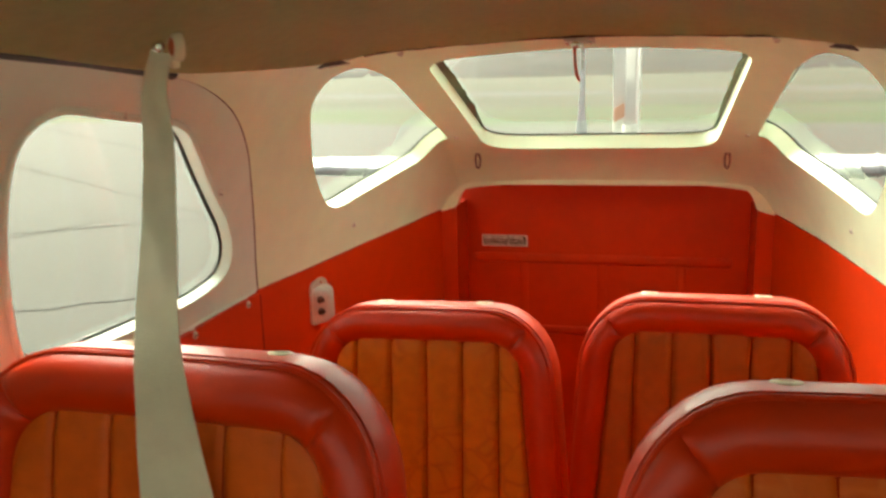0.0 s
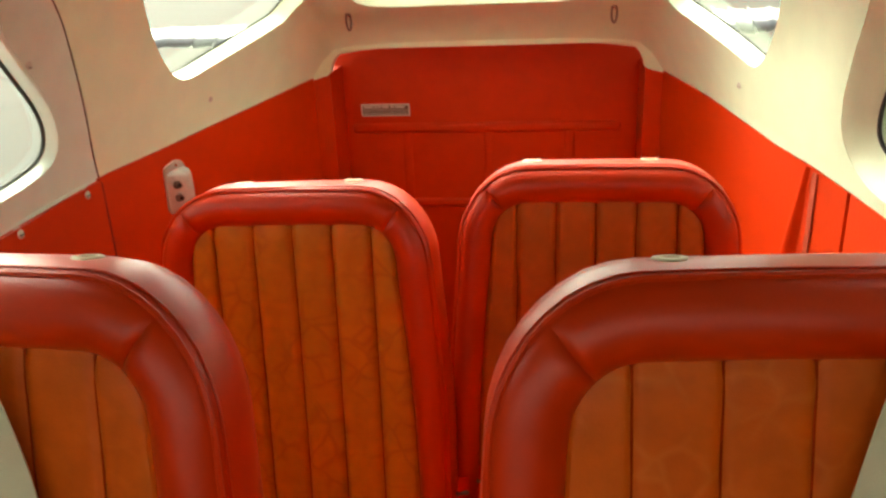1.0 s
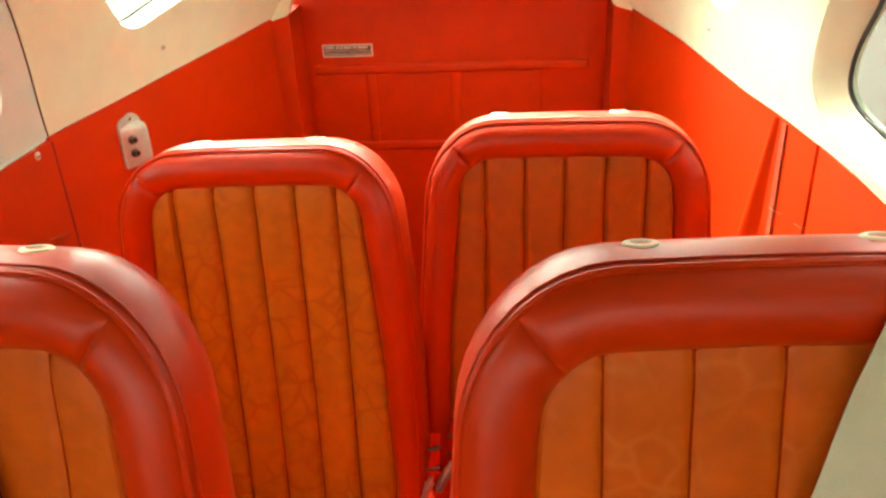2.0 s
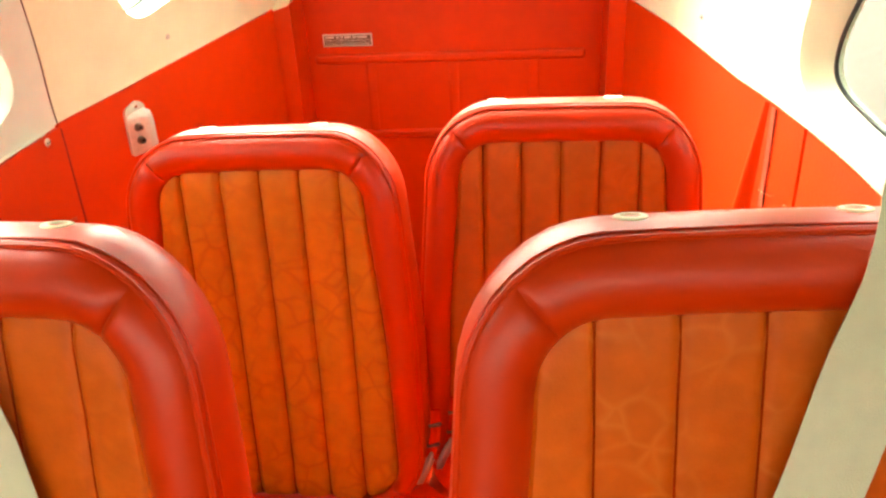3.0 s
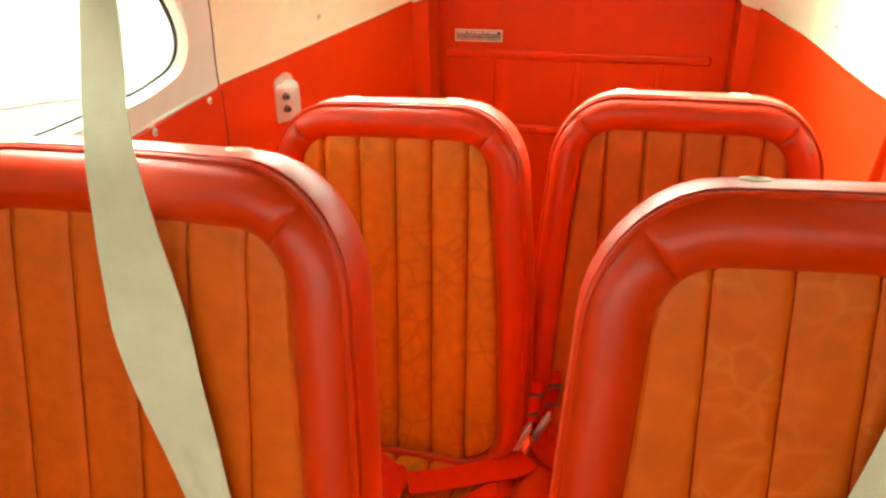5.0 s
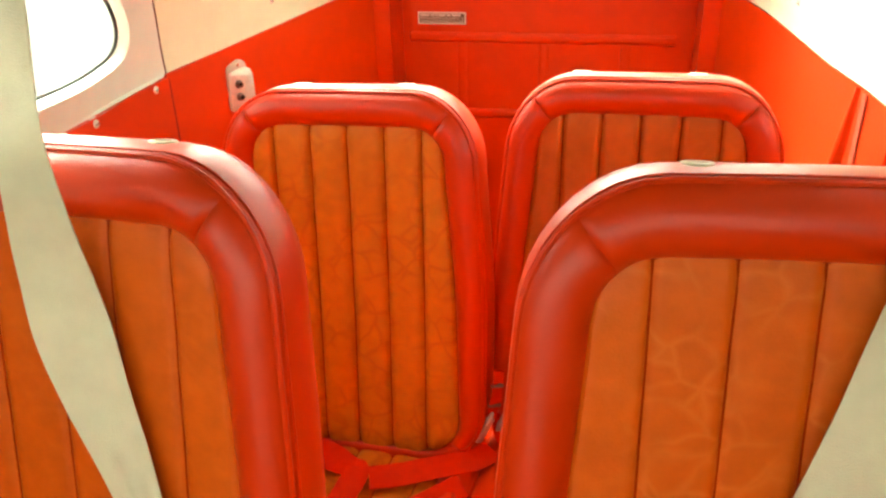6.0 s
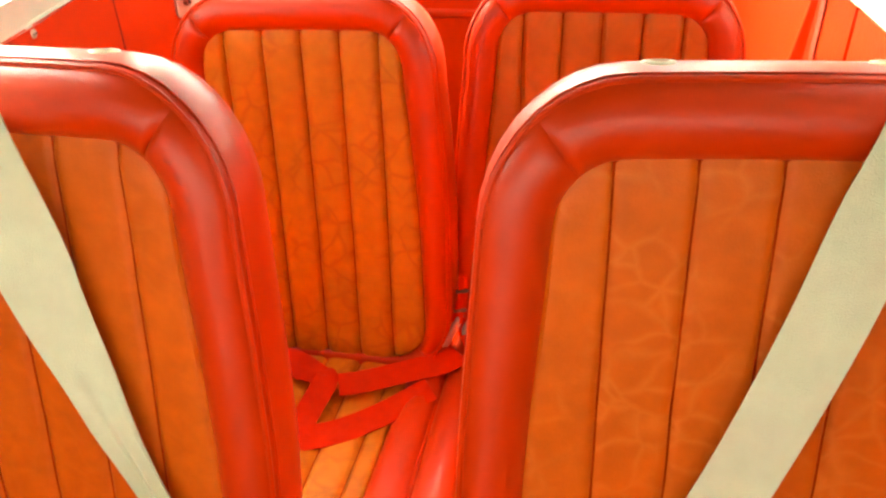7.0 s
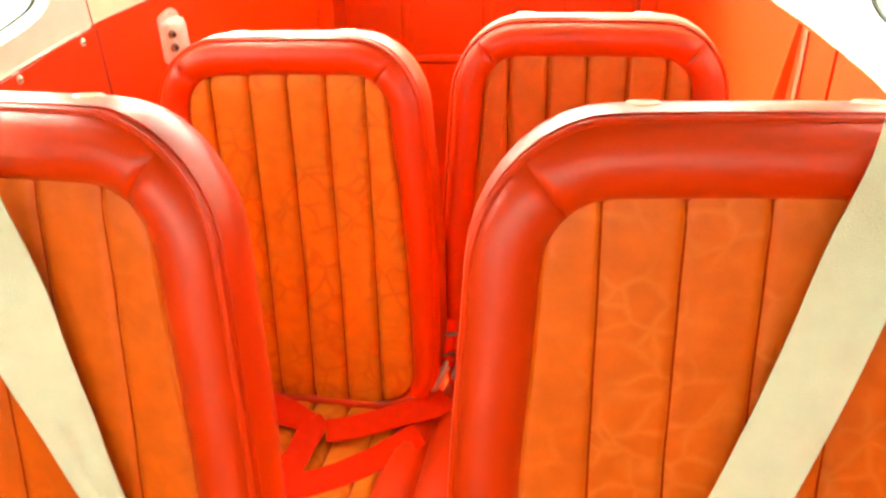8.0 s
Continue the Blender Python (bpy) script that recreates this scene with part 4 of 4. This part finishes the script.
harness([(-0.370, 0.480, 1.426), (-0.380, 0.480, 1.392), (-0.383, 0.480, 1.363), (-0.380, 0.472, 1.311), (-0.376, 0.458, 1.260), (-0.371, 0.441, 1.222), (-0.360, 0.415, 1.176), (-0.343, 0.380, 1.118), (-0.332, 0.366, 1.060), (-0.325, 0.361, 1.003), (-0.316, 0.352, 0.945), (-0.300, 0.341, 0.885), (-0.280, 0.329, 0.825), (-0.258, 0.314, 0.765), (-0.225, 0.298, 0.683), (-0.16, 0.262, 0.52)],
        [(-0.1, -1, 0.2)] * 8 + [(0.0, -1, 0.15), (0.1, -1, 0.2)] + [(0.2, -1, 0.25)] * 6, [0.42, 0.52, 0.58, 0.66, 0.70, 0.78, 0.86, 0.97, 1.08, 1.20, 1.26, 1.12, 0.94, 0.74, 0.52, 0.45], "cream shoulder harness hanging across the front seat")
harness([(0.470, 0.515, 1.40), (0.472, 0.502, 1.36), (0.468, 0.45, 1.25), (0.455, 0.390, 1.115), (0.429, 0.372, 1.017), (0.404, 0.350, 0.915), (0.368, 0.324, 0.797), (0.33, 0.300, 0.69), (0.27, 0.262, 0.52)],
        [(-0.25, -1, 0.15)] * 9, [0.5, 0.62, 0.92, 1.0, 1.0, 1.0, 1.0, 1.0, 0.9], "cream shoulder harness lying across the front seat")


# ---- lap belts on the rear seats ----
def lap_belt(straps, buckle, label):
    belt = thing("lap_belt", label, "seat belt", "rear lap belts")
    for pts, nrm, wid in straps:
        part("strap", ribbon(pts, nrm, 0.046, 0.002, 8, wid), M_BELT_RED, belt, "bright red webbing")
    # anchor: a bright bracket standing in the gap between the seats, with a short red web and two slides over it
    foot, head = Vector(buckle), Vector(buckle) + Vector((0.026, 0.006, 0.056))
    q = (head - foot).to_track_quat("Y", "Z").to_matrix().to_4x4()
    m = Matrix.Translation((foot + head) / 2) @ q
    b = part("bracket", box_bm(-0.008, 0.008, -0.034, 0.034, -0.0025, 0.0025, 0.002, 2, m), M_ETCHED, belt, "bright metal bracket")
    part("bracket_fold", box_bm(0.004, 0.009, -0.030, 0.026, -0.007, 0.001, 0.001, 1, m), M_ALU, b)
    web = [head + Vector(v) for v in ((-0.004, 0.003, -0.012), (0.003, 0.004, 0.016), (0.008, 0.006, 0.045), (0.010, 0.010, 0.085))]
    part("short_web", ribbon(web, [(0.15, -1, 0.1)] * 4, 0.017, 0.003, 4), M_BELT_RED, belt, "short red web")
    for f in (web[1] + Vector((0.001, -0.001, 0)), web[2] + Vector((0, -0.001, 0.012))):
        part("slide", box_bm(-0.011, 0.011, -0.003, 0.003, -0.003, 0.003, 0.001, 1, pose(f.x, f.y, f.z, 0, -12, 0)), M_STEEL, belt, "dark metal slide")
    return belt


UP = (0.0, -0.25, 1.0)
lap_belt([
    ([(0.019, 0.876, 0.396), (-0.005, 0.849, 0.395), (-0.051, 0.829, 0.393), (-0.098, 0.808, 0.392), (-0.145, 0.787, 0.391), (-0.179, 0.777, 0.390)], [UP] * 6, None),
    ([(-0.319, 0.829, 0.391), (-0.289, 0.823, 0.391), (-0.256, 0.814, 0.391), (-0.223, 0.800, 0.390), (-0.201, 0.790, 0.389)], [UP] * 5, [1.35, 1.3, 1.15, 0.9, 0.75]),
    ([(-0.214, 0.801, 0.396), (-0.200, 0.785, 0.399), (-0.207, 0.749, 0.393), (-0.214, 0.728, 0.386), (-0.221, 0.689, 0.383), (-0.224, 0.666, 0.382)], [(0.35, -0.4, 1.0), (0.5, -0.3, 0.9)] + [UP] * 4, [0.7, 0.85, 1, 1, 1, 1]),
    ([(-0.221, 0.654, 0.379), (-0.206, 0.660, 0.380), (-0.174, 0.672, 0.380), (-0.144, 0.688, 0.381), (-0.113, 0.708, 0.382), (-0.083, 0.730, 0.384), (-0.041, 0.771, 0.386), (-0.019, 0.789, 0.387)], [UP] * 8, None),
], (-0.009, 0.880, 0.412), "red lap belt lying loosely crossed on the rear seat cushion")
lap_belt([
    ([(0.022, 0.955, 0.415), (0.04, 0.915, 0.395), (0.075, 0.888, 0.388), (0.13, 0.870, 0.386), (0.19, 0.855, 0.384)], [UP] * 5, [0.8, 0.9, 1, 1, 1]),
], (0.020, 0.930, 0.400), "red lap belt lying over the rear seat cushion")


# ---- small fittings ----
def screw(p, n, r=0.006, kind="trim_screw"):
    """A domed screw at p, its head facing n."""
    q = Vector(n).to_track_quat("Z", "Y").to_matrix().to_4x4()
    m = Matrix.Translation(p) @ q
    t = thing(kind, "small bright domed screw in the cabin trim", "screw", "trim screws")
    part("screw_head", lathe([(r * 1.5, 0), (r * 1.5, r * 0.2), (r, r * 0.3), (r * 0.8, r * 0.75), (r * 0.35, r)], 14, m), M_PLATE, t)
    part("screw_slot", box_bm(-r * 0.6, r * 0.6, -r * 0.1, r * 0.1, r * 0.85, r * 1.03, 0, 1, m), M_DARK, t, "dark slot")


def shell_screw(side, y, u, r=0.005):
    p, q = shell(side)(y, u * UK, 0.0), shell(side)(y, u * UK, -0.02)
    screw(p, q - p, r)


for y, z in ((1.052, 0.976), (0.875, 0.972), (0.67, 0.970), (0.48, 0.970)):
    screw((-section(y)[0][0] + 0.001, y, z), (1, 0, 0), 0.0085)
shell_screw(-1, 1.415, 0.76, 0.004)
shell_screw(1, 1.405, 0.86, 0.004)
for sd in (-1, 1):
    shell_screw(sd, 1.175, 4.42, 0.005)
    shell_screw(sd, 1.64, 4.42, 0.004)
shell_screw(-1, 0.90, 2.02, 0.005)
shell_screw(-1, 0.56, 3.10, 0.004)


def hook_ring(x):
    """A small ring on an eye plate, hanging from the shelf over the bulkhead."""
    h = thing("hook_ring", "small chrome ring hanging from the ivory shelf", "ring", "hook rings")
    part("eye_plate", lathe([(0.007, 0), (0.006, 0.004), (0.002, 0.006)], 14, pose(x, 1.752, 1.192, 115, 0, 0)), M_CHROME, h)
    loop = [(x + 0.006 * math.cos(t), 1.738 - 0.002 * math.sin(t), 1.176 + 0.020 * math.sin(t)) for t in np.linspace(0, 2 * math.pi, 21)[:-1]]
    part("loop", tube(loop, 0.0028, 8, closed=True), M_STEEL, h)


hook_ring(-0.303)
hook_ring(0.303)

latch = thing("window_latch", "chrome latch with a hanging hook over the rear window", "latch")
lp = shell(1)(1.215, 6 * UK, 0.0)
part("latch_plate", box_bm(-0.028, 0.028, -0.010, 0.010, -0.003, 0.003, 0.0015, 1, pose(lp.x, lp.y, lp.z - 0.002, -20, 0, 0)), M_PLATE, latch)
part("latch_pivot", lathe([(0.009, 0), (0.010, 0.004), (0.008, 0.010), (0.004, 0.012)], 16, pose(lp.x - 0.006, lp.y - 0.012, lp.z - 0.004, 180, 0, 0)), M_CHROME, latch)
part("latch_hook", tube([(lp.x - 0.008, lp.y - 0.014, lp.z - 0.012), (lp.x - 0.007, lp.y - 0.015, lp.z - 0.04), (lp.x - 0.004, lp.y - 0.013, lp.z - 0.062), (lp.x + 0.001, lp.y - 0.008, lp.z - 0.072)], 0.003, 8), M_RED, latch, "red-sleeved hook")
part("latch_hook", tube([(lp.x + 0.006, lp.y - 0.004, lp.z - 0.006), (lp.x + 0.005, lp.y - 0.004, lp.z - 0.055)], 0.0018, 8), M_CHROME, latch)
for dx in (-0.022, 0.018):
    part("latch_screw", lathe([(0.004, 0), (0.003, 0.002)], 10, pose(lp.x + dx, lp.y - 0.003, lp.z - 0.006, 160, 0, 0)), M_CHROME, latch)


def thread_end(points):
    t = thing("loose_thread", "loose faded thread end on the red vinyl wall", "thread", "loose threads")
    part("strand", tube(smooth_line(points, 4), 0.00045, 5), M_PAD, t)


wr, wf = wall(1), wall(-1)
for y0, z0, y1, z1 in ((1.120, 0.845, 1.070, 0.855), (1.112, 0.848, 1.078, 0.850), (1.040, 0.853, 1.006, 0.860), (1.034, 0.856, 1.010, 0.855)):
    thread_end([wr(y0 + (y1 - y0) * f, z0 + (z1 - z0) * f, -0.004 - 0.003 * math.sin(3 * f)) for f in (0, 0.4, 0.7, 1)])
for y0, z0, y1, z1 in ((1.019, 0.842, 1.067, 0.834), (1.022, 0.839, 1.066, 0.831), (1.086, 0.812, 1.092, 0.789)):
    thread_end([wf(y0 + (y1 - y0) * f, z0 + (z1 - z0) * f, -0.010 - 0.003 * math.sin(3 * f)) for f in (0, 0.4, 0.7, 1)])


def build_outlet():
    """A pressed metal jack plate on the side wall."""
    side = wall(-1)
    wl = lambda y, z, off: side(1.309 - 0.8 * (1.322 - y), z + 0.005, off)
    o = thing("jack_plate", "pressed aluminium headset jack plate on the red wall", "wall plate")
    outline = rounded([(1.248, 0.868), (1.318, 0.862), (1.326, 0.955), (1.300, 0.968), (1.252, 0.958)], [.012, .012, .015, .01, .012])
    panel("plate", outline, [], wl, 0.004, M_PLATE, o, step=0.02, back=-0.005)
    # wedge: flat at its forward end, proud at the aft end, jacks on the slope
    rows = ((1.253, 0.004), (1.257, 0.007), (1.280, 0.020), (1.288, 0.0235), (1.296, 0.0245), (1.312, 0.0240), (1.318, 0.020), (1.321, 0.004))
    cols = ((0.866, 0.0), (0.869, 0.75), (0.874, 0.95), (0.88, 1.0), (0.905, 1.0), (0.930, 1.0), (0.938, 0.95), (0.944, 0.75), (0.949, 0.0))
    verts = [wl(yy, zz, -0.004 - (h - 0.004) * k) for yy, h in rows for zz, k in cols]
    n = len(cols)
    faces = [(i * n + j, i * n + j + 1, (i + 1) * n + j + 1, (i + 1) * n + j) for i in range(len(rows) - 1) for j in range(n - 1)]
    link_mesh("boss", verts, faces, M_PLATE, o)
    slope = Vector((0.87, -0.49, 0)).to_track_quat("Z", "Y").to_matrix().to_4x4()
    for z in (0.922, 0.896):
        m = Matrix.Translation(wl(1.270, z, -0.0145)) @ slope
        j = part("jack", lathe([(0.0085, 0), (0.0085, 0.002), (0.0065, 0.003), (0.006, 0.009), (0.004, 0.009), (0.004, 0.003)], 18, m), M_STEEL, o, "dull threaded jack")
        part("jack_hole", lathe([(0.004, 0.0), (0.004, 0.005)], 12, m), M_DARK, j, "dark hole")
    p = wl(1.29, 0.957, -0.006)
    part("plate_screw", lathe([(0.004, 0), (0.0035, 0.002), (0.001, 0.003)], 12, Matrix.Translation(p) @ pose(0, 0, 0, 0, 90, 0)), M_CHROME, o)


build_outlet()


def build_placard():
    p = thing("placard", "small etched metal placard on the red bulkhead", "placard")
    x0, x1, z0, z1, y = -0.346, -0.213, 0.901, 0.934, 1.98
    part("placard_plate", box_bm(x0, x1, y - 0.003, y, z0, z1, 0.0008, 1), M_ETCHED, p, "bare aluminium rim")
    part("placard_field", box_bm(x0 + 0.004, x1 - 0.004, y - 0.0042, y - 0.0025, z0 + 0.004, z1 - 0.004), M_FIELD, p, "dark brown field")
    lines = ("REFER TO WEIGHT & BALANCE DATA", "FOR BAGGAGE AND CARGO LOADING")
    for k, text in enumerate(lines):
        c = bpy.data.curves.new("text", "FONT")
        c.body, c.size, c.align_x, c.align_y, c.extrude = text, 0.0076, "CENTER", "CENTER", 0.0003
        tmp = bpy.data.objects.new("text", c)
        me = bpy.data.meshes.new_from_object(tmp)
        bpy.data.objects.remove(tmp)
        wide = max(v.co.x for v in me.vertices) - min(v.co.x for v in me.vertices)
        me.transform(pose((x0 + x1) / 2, y - 0.0046, 0.9175 - 0.0085 * k, 90, 0, 0) @ Matrix.Diagonal(((x1 - x0 - 0.014) / wide, 1, 1, 1)))
        dress("lettering", me, M_ETCHED, p, "bare metal lettering", smooth=False)
    xs = x0 + 0.008
    for w in (0.026, 0.011, 0.009, 0.021, 0.012, 0.028):
        part("lettering", box_bm(xs, xs + w - 0.0025, y - 0.0048, y - 0.004, 0.9233, 0.9283), M_ETCHED, p, "bare metal lettering")
        xs += w * 1.09


build_placard()
